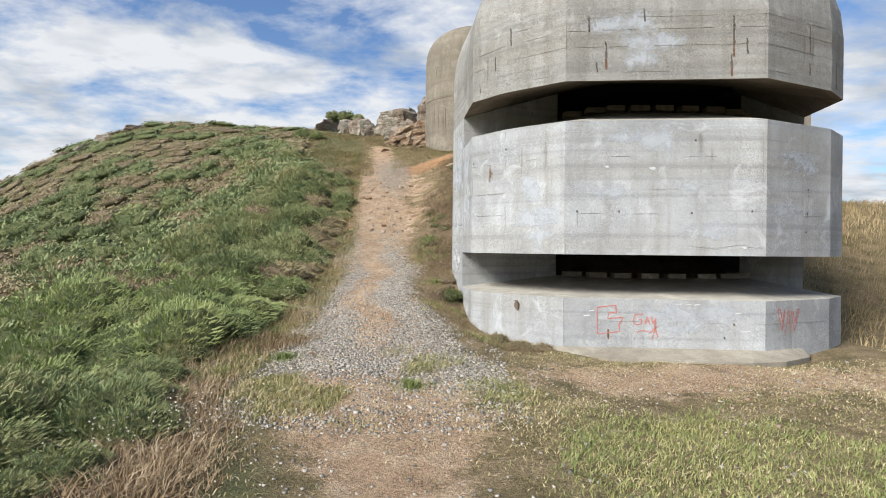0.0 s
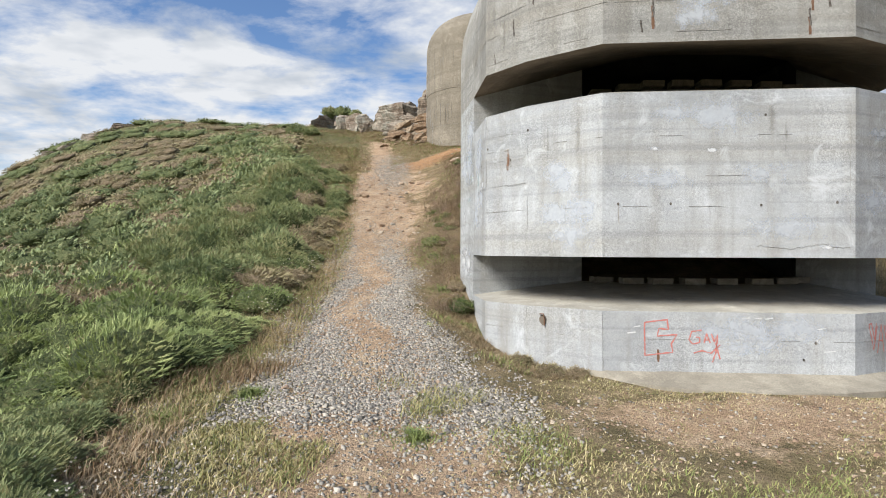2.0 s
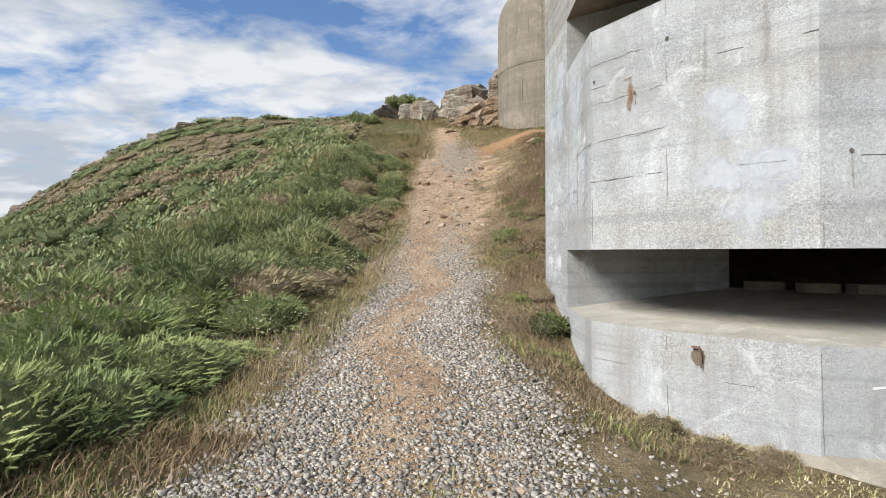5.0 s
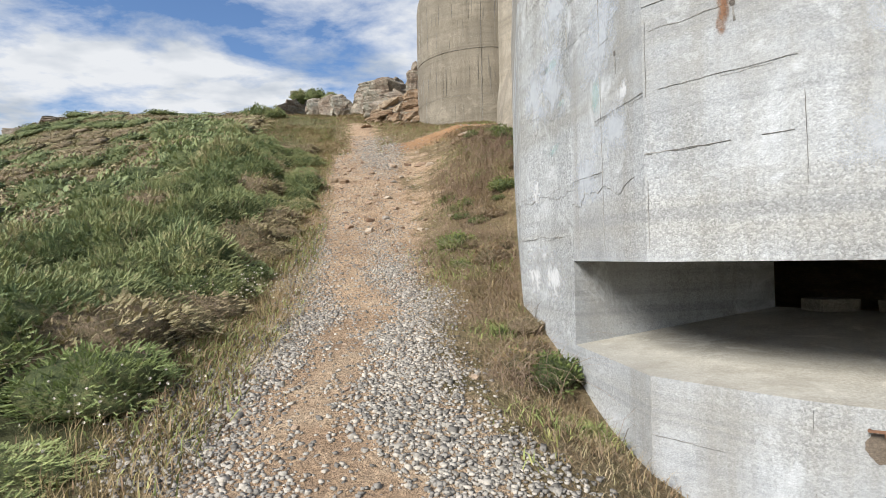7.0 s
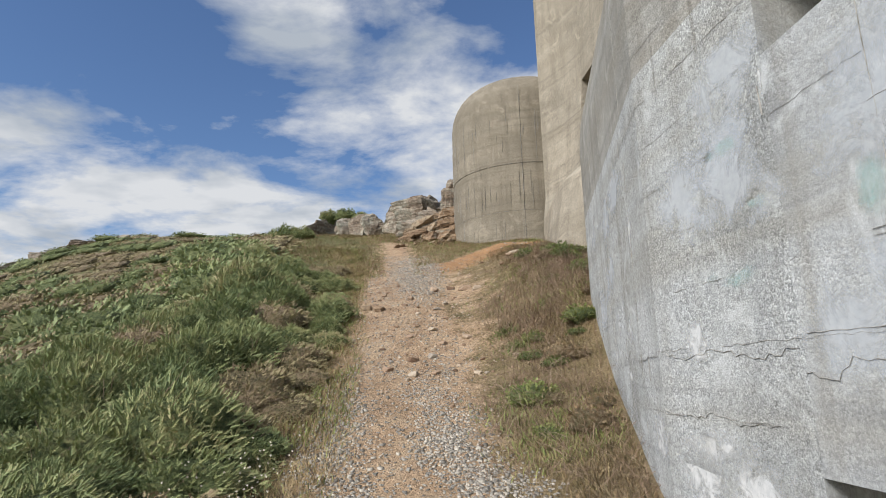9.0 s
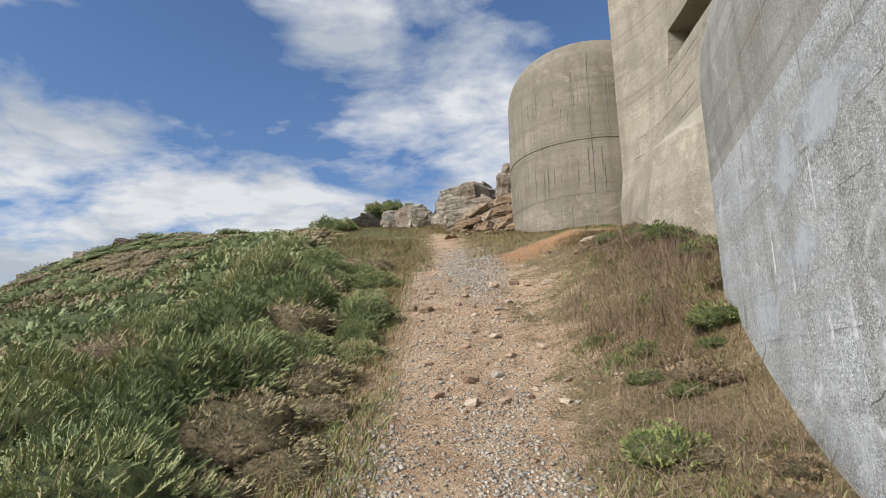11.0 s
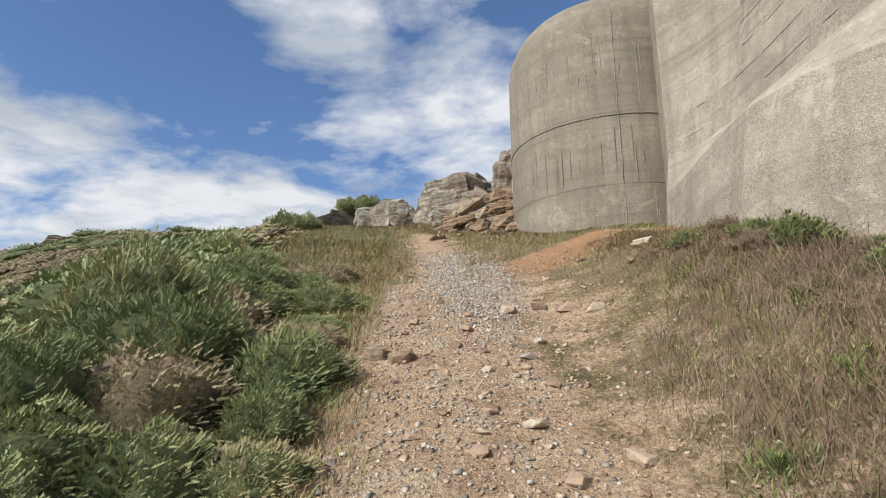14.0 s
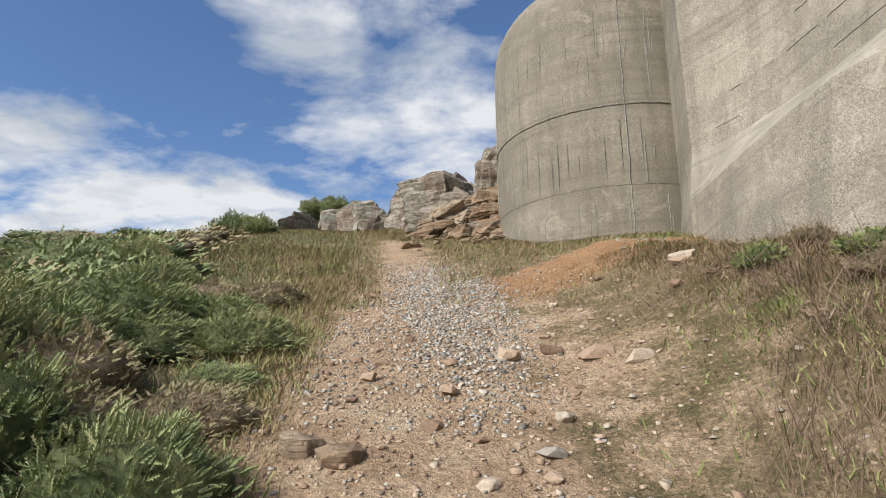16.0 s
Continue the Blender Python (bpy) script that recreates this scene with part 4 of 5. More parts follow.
def build_grass():
    def turf(x, y):
        d = np.abs(x - path_x(y))
        bare = smooth(0.4, 1.6, d) * 0.85 + 0.15
        strip = 1 - 0.6 * smooth(1.0, 0.3, np.abs(y - 6.9 - 0.05 * x)) * (x > 1.0)
        return clumpy(x, y, 1.6, 1.0) * bare * strip * outside_walls(x, y) * (free_of_path(x, y) < 0.5)

    p, r = scatter(180000, 1, (-3.4, 8.5, 1.2, 9.3), turf)
    grass("turf", "short dry turf of straw and olive blades", p, r, (0.015, 0.055), (0.003, 0.006), TURF, droop=1.8)

    def tufts(x, y):
        return np.maximum(smooth(0.62, 0.85, clumpy(x, y, 1.2, 4.4)), 0.75 * smooth(1.0, 2.2, x) * smooth(0.2, 0.6, clumpy(x, y, 2.6, 4.4)) * smooth(6.3, 5.4, y + 0.15 * x)) * smooth(0.7, 1.5, np.abs(x - path_x(y))) * outside_walls(x, y) * (free_of_path(x, y) < 0.5) * smooth(6.9, 6.2, y)

    p, r = scatter(120000, 9, (-3.4, 8.5, 1.2, 7.2), tufts)
    grass("green_turf", "patches of longer olive green turf", p, r, (0.03, 0.09), (0.0025, 0.005), HERB, droop=1.6)

    def among(x, y):
        zone = np.exp(-(((x + 1.3) / 2.2) ** 2 + ((y - 6.4) / 1.2) ** 2) ** 2)
        return zone * smooth(0.42, 0.15, clumpy(x, y, 2.7, 2.0)) * (free_of_path(x, y) < 0.6)

    p, r = scatter(60000, 11, (-4.0, 1.2, 4.8, 8.0), among)
    grass("green_turf", "ragged olive turf tufts among the gravel", p, r, (0.03, 0.12), (0.003, 0.006), TURF, droop=1.6)

    def verge(x, y):
        f = free_of_path(x, y)
        return smooth(-0.7, -0.1, f) * smooth(0.9, 0.3, f) * (0.2 + 0.8 * clumpy(x, y, 1.9, 6.0))

    p, r = scatter(70000, 12, (-5.0, -1.0, 2.2, 8.2), verge)
    grass("verge_growth", "mixed green and reddish weeds beside the path", p, r, (0.05, 0.24), (0.0025, 0.006), BANK, (0.2, 0, 0), 1.5)

    def edge(x, y):
        f = free_of_path(x, y)
        return smooth(-0.30, 0.1, f) * smooth(1.1, 0.4, f) * (0.1 + 0.9 * smooth(0.35, 0.75, clumpy(x, y, 2.3, 2.0)))

    p, r = scatter(120000, 2, (-6, -1.0, 7, 27), edge)
    grass("dry_grass", "dry straw grass and dead stalks along the path", p, r, (0.05, 0.22), (0.0014, 0.003), STALK, (0.2, 0, 0), 1.5)

    def weeds(x, y):
        f = free_of_path(x, y)
        return smooth(-0.25, 0.15, f) * smooth(1.2, 0.5, f) * (0.15 + 0.85 * smooth(0.7, 0.3, clumpy(x, y, 2.3, 2.0)))

    p, r = scatter(90000, 15, (-6, -1.0, 7, 27), weeds)
    grass("verge_herbs", "low green weeds between the gorse and the path", p, r, (0.04, 0.16), (0.003, 0.007), HERB, (0.15, 0, 0), 1.5)
    p, r = scatter(90000, 14, (-6, -1.0, 7, 27), weeds)
    grass("verge_growth", "mixed green and reddish weeds beside the path", p, r, (0.04, 0.20), (0.003, 0.006), BANK, (0.2, 0, 0), 1.6)

    def bank(x, y):
        d = x - path_x(y)
        stony = 1 - 0.80 * smooth(17.5, 20.0, y) * smooth(2.7, 2.1, d)
        sparse = 1 - 0.78 * smooth(14, 16.5, y) * smooth(2.3, 1.3, d)
        return sparse * smooth(-0.1, 1.0, d - half_path(y)) * outside_walls(x, y) * (0.15 + 0.85 * clumpy(x, y, 2.4, 3.0)) * stony

    p, r = scatter(130000, 8, (-1.3, 2.4, 8.6, 24), bank)
    grass("dead_grass_mat", "flattened mat of dead straw and stems on the bank", p, r, (0.03, 0.10), (0.002, 0.004), HEATHER, (-0.4, -0.3, 0), 3.0)
    p, r = scatter(150000, 3, (-1.3, 2.4, 8.6, 24), bank)
    grass("bank_grass", "rough brown and olive grass on the bank below the wall", p, r, (0.02, 0.10), (0.002, 0.004), BANK, (-0.2, -0.1, 0), 1.9)

    def clumps(x, y):
        return bank(x, y) * smooth(0.55, 0.78, clumpy(x, y, 1.7, 9.0))

    p, r = scatter(80000, 13, (-1.3, 2.4, 8.6, 24), clumps)
    grass("bank_herbs", "dark green low growth in patches on the bank", p, r, (0.04, 0.15), (0.003, 0.007), HERB, (-0.2, -0.1, 0), 1.7)

    def rough_right(x, y):
        d = x - path_x(y)
        return smooth(1.2 + 1.2 * smooth(19, 21, y), 1.9 + 1.0 * smooth(19, 21, y), d) * outside_walls(x, y) * clumpy(x, y, 1.4, 5.0) * (0.15 + 0.85 * smooth(13, 15, y))

    def straw(x, y):
        return bank(x, y) * smooth(0.5, 0.8, clumpy(x, y, 3.4, 8.0)) * (0.4 + 0.6 * smooth(9, 12, y))

    p, r = scatter(70000, 10, (-1.3, 2.4, 8.6, 24), straw)
    grass("straw_tufts", "bleached straw tufts on the bank", p, r, (0.04, 0.16), (0.0012, 0.0028), STALK, (-0.1, -0.1, 0), 1.6)
    p, r = scatter(40000, 4, (-0.8, 2.3, 10, 23.2), rough_right)
    grass("bramble_stalks", "tangled reddish brown dead stalks against the wall", p, r, (0.10, 0.38), (0.0014, 0.003), DEADWOOD, (-0.05, -0.1, 0), 1.3)

    def knoll(x, y):
        bare = smooth(0.75, 1.15, np.hypot((x + 0.4) / 1.9, (y - 24.2 - 0.35 * x) / 0.9))
        return (0.2 + 0.8 * clumpy(x, y, 1.5, 7.0)) * outside_walls(x, y) * np.maximum(smooth(0.25, 0.6, np.abs(x - path_x(y))), smooth(28.0, 29.0, y)) * bare

    p, r = scatter(90000, 5, (-7.5, 1.6, 23, 34), knoll)
    grass("hill_grass", "brown dry grass on the top of the hill", p, r, (0.04, 0.15), (0.003, 0.006), BANK, (0.2, 0, 0), 1.7)
    p, r = scatter(40000, 16, (-7.5, 1.6, 23, 34), knoll)
    grass("hill_herbs", "low olive growth among the dry grass of the hilltop", p, r, (0.03, 0.12), (0.004, 0.008), HERB, (0.2, 0, 0), 1.7)

    def far_right(x, y):
        return (0.3 + 0.7 * clumpy(x, y, 0.9, 7.0)) * (x > 7.3)

    p, r = scatter(26000, 6, (7, 17, 8.5, 24), far_right)
    grass("hill_grass", "brown dry grass beside the bunker", p, r, (0.10, 0.30), (0.005, 0.012), STALK, (0.2, 0, 0), 0.8)

    def crest(x, y):
        return clumpy(x, y, 0.8, 2.0)

    p, r = scatter(22000, 7, (-24, -7, 31, 41), crest)
    grass("hill_grass", "brown dry grass along the crest of the hill", p, r, (0.06, 0.20), (0.006, 0.012), STALK, (0.3, 0, 0), 1.6)

    # small green weeds
    spots = [(-0.1, 12.3, 0.5), (0.05, 11.6, 0.45), (-0.35, 15.6, 0.5), (0.0, 14.7, 0.4), (0.25, 18.2, 0.5), (-0.3, 17.2, 0.55), (0.5, 19.0, 0.5), (-2.6, 6.6, 0.4), (-3.2, 5.3, 0.5),
             (-0.4, 17.8, 0.4), (0.2, 20.5, 0.5), (0.7, 21.6, 0.5), (-0.3, 6.3, 0.4), (-2.0, 7.2, 0.3), (0.3, 10.6, 0.35), (1.2, 25.2, 0.6), (0.3, 25.9, 0.6)]
    for k, (x, y, rad) in enumerate(spots):
        r = np.random.default_rng(80 + k)
        n = 420
        a, q = r.uniform(0, 2 * np.pi, n), rad * np.abs(r.normal(0, 0.5, n))
        q = np.minimum(q * (1 + 0.4 * np.sin(3 * a + k)), rad)
        px, py = x + q * np.cos(a), y + q * np.sin(a)
        base = np.stack([px, py, ground_z(px, py) - 0.01], 1)
        v, t = blades(base, r.uniform(0.04, 0.15, n) * (1.1 - q / rad * 0.8), r.uniform(0.003, 0.008, n), (0.05, 0, 0), r, 1.9)
        tagged(new("weed_clump", mesh_np("weed_clump", v, t, HERB)), "green weed clump among the dry grass", "weed", "green weeds", "stuff")
    # pale flower heads on thin stalks
    for x, y, rad, n in ((-2.2, 4.6, 0.9, 220), (-2.9, 13.6, 0.6, 90), (-2.6, 10.2, 0.5, 40)):
        r = np.random.default_rng(int(100 + y * 10))
        px, py = x + r.normal(0, rad * 0.6, n), y + r.normal(0, rad * 0.6, n)
        base = np.stack([px, py, ground_z(px, py)], 1)
        hgt = r.uniform(0.12, 0.34, n)
        v, t = blades(base, hgt, np.full(n, 0.0015), (0.1, 0, 0), r, 0.3)
        top = tagged(new("wild_flowers"), "small pale wild flowers on thin dry stalks", "flowers", kind="stuff")
        st = new("stalks", mesh_np("stalks", v, t, STALK))
        st.parent = top
        tips = v.reshape(-1, 5, 3)[:, 4]
        fv, ft = sprigs(tips, r.normal(0, 0.3, (n, 3)) + (0, 0, 1), np.full(n, 0.014), r, 2, 3, 0.9)
        fl = new("flower_heads", mesh_np("flower_heads", fv, ft, PETAL))
        fl.parent = top


build_grass()

# ---------------------------------------------------------------- stones and rock


def pebble_array(spots, size, rng):
    """Angular chips: jittered eight-cornered blocks."""
    n = len(spots)
    c = np.array([[x, y, z] for z in (-1, 1) for y in (-1, 1) for x in (-1, 1)], float)
    v = c[None] * rng.uniform(0.45, 1.0, (n, 8, 3)) * rng.uniform(0.55, 1.0, (n, 1, 3)) * (size / 2)[:, None, None]
    v[:, :, 2] *= 0.55
    a = rng.uniform(0, 2 * np.pi, n)
    x, y = v[:, :, 0].copy(), v[:, :, 1].copy()
    v[:, :, 0], v[:, :, 1] = x * np.cos(a)[:, None] - y * np.sin(a)[:, None], x * np.sin(a)[:, None] + y * np.cos(a)[:, None]
    v[:, :, 2] += x * rng.uniform(-0.4, 0.4, (n, 1))
    v += spots[:, None, :] + np.stack([np.zeros(n), np.zeros(n), size * 0.14], 1)[:, None]
    q = [[4, 5, 7, 6], [0, 1, 5, 4], [2, 6, 7, 3], [0, 4, 6, 2], [1, 3, 7, 5]]
    t = np.array([[f[i], f[j], f[k]] for f in q for i, j, k in ((0, 1, 2), (0, 2, 3))])
    return v.reshape(-1, 3), (np.arange(n)[:, None, None] * 8 + t[None]).reshape(-1, 3)


def build_gravel():
    def lay(x, y):
        d = x - path_x(y)
        a = np.abs(d)
        h = half_path(y)
        a = np.abs(d + 0.14 * np.sin(1.3 * y) + 0.1 * np.sin(3.1 * y + 1))
        sides = smooth(0.10, 0.55, a) * smooth(0.5, -0.15, a - h) * smooth(6.2, 7.4, y) * smooth(18.0, 13.5, y)
        sides = sides * np.where(d > 0, 1.0, 0.85) * np.clip(0.6 + 0.9 * clumpy(x, y, 3.1, 4.0), 0, 1)
        core = 0.5 * smooth(1.3, 0.2, a) * smooth(9.5, 7, y) * smooth(6.4, 7.4, y)
        spill = 0.6 * smooth(0.35, 0.75, clumpy(x, y, 2.7, 2.0)) * np.exp(-(((x + 1.2) / 1.9) ** 2 + ((y - 7.2 - 0.12 * x) / 0.75) ** 2) ** 2)
        patch = 0.65 * np.exp(-(((x + 2.0 + 0.1 * (y - 23)) / 0.6) ** 2 + ((y - 23.0) / 2.4) ** 2) ** 2)
        heap = 0.6 * np.exp(-(((x - 0.75) / 0.6) ** 2 + ((y - 24.0) / 0.7) ** 2))
        front = (0.06 + 0.16 * smooth(0.5, 0.9, clumpy(x, y, 1.7, 5.5))) * smooth(2.0, 4.0, y) * smooth(8.5, 7.0, y) * smooth(4.5, 2.0, np.abs(x))
        thin = front + 0.09 * smooth(0.5, -0.2, a - h) + 0.10 * np.exp(-((y - 7.2) / 1.1) ** 2) * (x > 0)
        return np.clip(sides + core + spill + patch + heap + thin, 0, 1) * outside_walls(x, y)

    p, r = scatter(150000, 21, (-3.9, 0.9, 4.8, 19.5), lay)
    p2, _ = scatter(60000, 23, (-4.2, 6.5, 2, 27), lay)
    p3, _ = scatter(22000, 24, (-3.2, -0.9, 20, 26), lay)
    p = np.concatenate([p, p2, p3])
    size = r.uniform(0.014, 0.044, len(p)) * np.where(r.uniform(0, 1, len(p)) < 0.06, 1.6, 1.0)
    v, t = pebble_array(p, size, r)
    tagged(new("gravel", mesh_np("gravel", v, t, PEBBLE)), "loose grey and buff gravel chips on the path", "gravel", kind="stuff")

    def chips(x, y):
        d = x - path_x(y)
        return np.clip(smooth(3.0, 1.0, d) * smooth(-1.6, -0.9, d) * smooth(14, 18, y) + 0.55 * np.exp(-((y - 6.8) / 1.0) ** 2) * smooth(0.4, 1.4, x), 0, 1) * 0.8 * outside_walls(x, y)

    p, r = scatter(60000, 22, (-4, 6.5, 4, 26), chips)
    size = r.uniform(0.010, 0.042, len(p)) * np.where(r.uniform(0, 1, len(p)) < 0.08, 1.8, 1.0)
    v, t = pebble_array(p, size, r)
    tagged(new("stone_chips", mesh_np("stone_chips", v, t, STONE)), "broken tan stone chips on the bare earth", "gravel", kind="stuff")


build_gravel()


def boulder_bm(seed, cuts=9, fine=2):
    """An angular block: the hull of a few scattered corners, its faces roughened."""
    r = random.Random(seed)
    bm = bmesh.new()
    for _ in range(cuts):
        p = Vector((r.uniform(-1, 1), r.uniform(-1, 1), r.uniform(-1, 1)))
        m = max(abs(c) for c in p)
        bm.verts.new(p / m * r.uniform(0.75, 1.0))
    hull = bmesh.ops.convex_hull(bm, input=bm.verts)
    bmesh.ops.delete(bm, geom=[g for g in hull["geom_interior"] if isinstance(g, bmesh.types.BMVert)], context="VERTS")
    bmesh.ops.bevel(bm, geom=bm.edges[:], offset=0.035, segments=1, affect="EDGES")
    bmesh.ops.triangulate(bm, faces=bm.faces[:])
    if fine > 2:
        bmesh.ops.subdivide_edges(bm, edges=bm.edges[:], cuts=fine, use_grid_fill=True)
        for v in bm.verts:
            w = 3.4 * (v.co.z + 0.30 * v.co.x) + 0.5 * noise.noise(v.co * 1.3 + Vector((0, seed, 0)))
            bed = (w - math.floor(w)) ** 2 * -0.13
            v.co += v.co.normalized() * (0.15 * noise.noise(v.co * 1.8 + Vector((seed, 0, 0))) + bed - 0.07 * abs(noise.noise(v.co * 4.5)))
    return bm


def build_stones():
    meshes = []
    for k in range(6):
        bm = boulder_bm(200 + k, 20, 2)
        me = bpy.data.meshes.new("stone")
        bm.to_mesh(me)
        bm.free()
        me.materials.append(STONE)
        meshes.append(me)
    dark = meshes[2].copy()
    dark.materials[0] = ROCK_BROWN
    r = random.Random(3)
    spots = [(-2.78, 19.85, 0.23), (-2.54, 19.72, 0.22), (-1.55, 21.3, 0.20), (-1.2, 21.4, 0.16), (-0.9, 21.2, 0.22), (-0.65, 20.9, 0.18), (0.35, 22.5, 0.24), (0.2, 22.2, 0.2), (-1.9, 18.3, 0.12), (-1.35, 18.1, 0.13), (-2.0, 20.6, 0.13)]
    for _ in range(130):
        y = r.uniform(16.5, 23.8)
        spots.append((float(path_x(y)) + r.uniform(-0.7, 1.3 if y < 20 else 2.8), y, r.choice((0.04, 0.05, 0.06, 0.07, 0.09, 0.12)) * r.uniform(0.8, 1.2)))
    for _ in range(28):
        y = r.uniform(5.6, 16)
        spots.append((float(path_x(y)) + r.uniform(-1.3, 1.3), y, r.uniform(0.035, 0.07)))
    for i, (x, y, s) in enumerate(spots):
        if outside_walls(np.array([x]), np.array([y]))[0] < 1:
            continue
        ob = new("stone", dark if i < 2 else meshes[i % 6])
        ob.matrix_world = Matrix.LocRotScale((x, y, float(ground_z(x, y)) + s * 0.08), Euler((r.uniform(-0.3, 0.3), r.uniform(-0.3, 0.3), r.uniform(0, 6))), (s * 0.62, s * r.uniform(0.4, 0.55), s * r.uniform(0.22, 0.36)))
        tagged(ob, "flat broken tan stone lying on the path" if s > 0.1 else "small tan stone lying on the path", "stone", "loose stones")


build_stones()


def build_outcrop():
    """Grey-brown rocks beside the tower and on the far crest."""
    rocks = [
        # x, y, top z, half sizes, turn, lean
        (-2.1, 31.8, 9.55, 1.15, 1.0, 1.5, 0.3, 0.30), (-1.2, 31.9, 10.05, 0.75, 0.9, 1.9, 0.15, 0.20), (-0.62, 31.2, 9.85, 0.62, 0.8, 2.2, 0.1, -0.05), (-0.2, 30.5, 8.9, 0.45, 0.7, 1.7, 0.3, 0.05),
        (-1.45, 30.4, 8.50, 0.95, 0.6, 1.1, 0.15, 0.22), (-2.55, 30.5, 8.10, 0.7, 0.6, 0.8, 0.4, 0.25), (-0.75, 29.7, 7.95, 0.55, 0.45, 1.2, 0.05, 0.06),
        (-1.02, 31.2, 9.95, 0.55, 0.6, 2.1, 0.1, -0.04), (-3.4, 32.9, 9.35, 0.62, 0.6, 0.9, 0.9, 0.2), (-4.2, 33.4, 9.25, 0.8, 0.6, 0.8, 0.3, 0.30), (-3.0, 32.3, 8.95, 0.5, 0.5, 0.8, 1.4, 0.15), (-5.1, 34.4, 9.35, 0.7, 0.6, 0.8, 1.2, 0.1),
        (-5.9, 35.4, 9.55, 0.7, 0.7, 0.7, 0.6, 0.2), (-7.2, 36.4, 9.85, 1.2, 0.9, 0.9, 0.2, 0.50), (-8.0, 36.6, 9.45, 0.9, 0.7, 0.7, 0.8, 0.4),
        (-20.2, 40.6, 0, 1.3, 0.8, 0.5, 0.2, 0.1), (-21.6, 40.4, 0, 0.8, 0.6, 0.4, 0.8, 0.1), (-23.0, 37.0, 0, 0.7, 0.5, 0.5, 0.3, 0.1), (-23.8, 36.6, 0, 0.5, 0.4, 0.5, 0.9, 0.1), (-22.4, 38.6, 0, 0.8, 0.6, 0.4, 0.5, 0.1),
        (-26.6, 34.5, 0, 0.9, 0.7, 0.45, 0.3, 0.2), (-27.6, 34.0, 0, 0.8, 0.7, 0.4, 0.9, 0.2)]
    for k, (x, y, z, a, b, h, turn, lean) in enumerate(rocks):
        z = z or float(ground_z(x, y)) + 0.15 + h * 0.5
        bm = boulder_bm(300 + k, 13, 5)
        ob = part("rock", bm, ROCK)
        ob.matrix_world = Matrix.LocRotScale((x, y, z - h * 0.95), Euler((lean * 0.4, -lean, turn)), (a, b, h))
        tagged(ob, "weathered angular grey-brown rock on the hilltop", "rock", "rock outcrop")
    r = random.Random(5)
    kinds = []
    for k in range(4):
        me = bpy.data.meshes.new("rock_fragment")
        bm = boulder_bm(350 + k, 12, 3)
        bm.to_mesh(me)
        bm.free()
        me.materials.append(ROCK_BROWN)
        kinds.append(me)
    # a broken, ledged face below the big rocks, stepping down to the path
    for k in range(44):
        u, w = r.random(), r.random()
        x, y, a = -2.75 + 2.3 * u, 29.1 + 1.1 * w + 0.3 * (1 - u), r.uniform(0.24, 0.52)
        z = float(ground_z(x, y)) + 0.05 + w * (0.75 + 0.35 * u)
        ob = new("rock", kinds[k % 4])
        ob.matrix_world = Matrix.LocRotScale((x, y, z - 0.1), Euler((r.uniform(-0.2, 0.3), r.uniform(-0.5, -0.1), r.uniform(-0.5, 0.5))), (a, a * 0.7, a * r.uniform(0.35, 0.6)))
        tagged(ob, "broken ledge of brown bedded rock below the outcrop", "rock", "broken rock")
    for k in range(46):
        x, y = r.uniform(-3.1, -0.9), r.uniform(27.2, 29.4)
        s = r.uniform(0.06, 0.2)
        ob = new("rock_fragment", kinds[k % 4])
        ob.matrix_world = Matrix.LocRotScale((x, y, float(ground_z(x, y)) + s * 0.2), Euler((r.uniform(-0.5, 0.5), r.uniform(-0.5, 0.5), r.uniform(0, 6))), (s, s * 0.8, s * 0.5))
        tagged(ob, "reddish broken rock at the foot of the outcrop", "rock", "broken rock")


build_outcrop()

# ---------------------------------------------------------------- marks on the bunker
RED, _nt, _b = material("red_spray_paint", 0.7)
_nt.links.new(ramp_node(_nt, noise_node(_nt, position(_nt), 25, 4, 0.7), [(0.3, (0.42, 0.13, 0.11)), (0.7, (0.55, 0.22, 0.18))]), _b.inputs["Base Color"])


def smear_material(name, low, high, grain=9.0, most=0.85):
    """A worn stain: broken up by noise and thinning out to its rim."""
    m, nt, bsdf = material(name, 0.9)
    p = position(nt)
    g = noise_node(nt, p, grain, 8, 0.72, 0.6)
    nt.links.new(ramp_node(nt, noise_node(nt, p, 22, 6, 0.75), [(0.35, low), (0.65, high)]), bsdf.inputs["Base Color"])
    uv = nt.nodes.new("ShaderNodeUVMap")
    d = nt.nodes.new("ShaderNodeVectorMath")
    d.operation = "DISTANCE"
    nt.links.new(uv.outputs[0], d.inputs[0])
    d.inputs[1].default_value = (0.5, 0.5, 0)
    rim = math_node(nt, "SUBTRACT", 1.0, math_node(nt, "MULTIPLY", d.outputs["Value"], 2.0))
    a = math_node(nt, "ADD", math_node(nt, "MULTIPLY", rim, 0.9), math_node(nt, "MULTIPLY", math_node(nt, "SUBTRACT", g, 0.5), 2.4))
    nt.links.new(ramp_node(nt, a, [(0.28, 0.0), (0.75, most)]), bsdf.inputs["Alpha"])
    return m


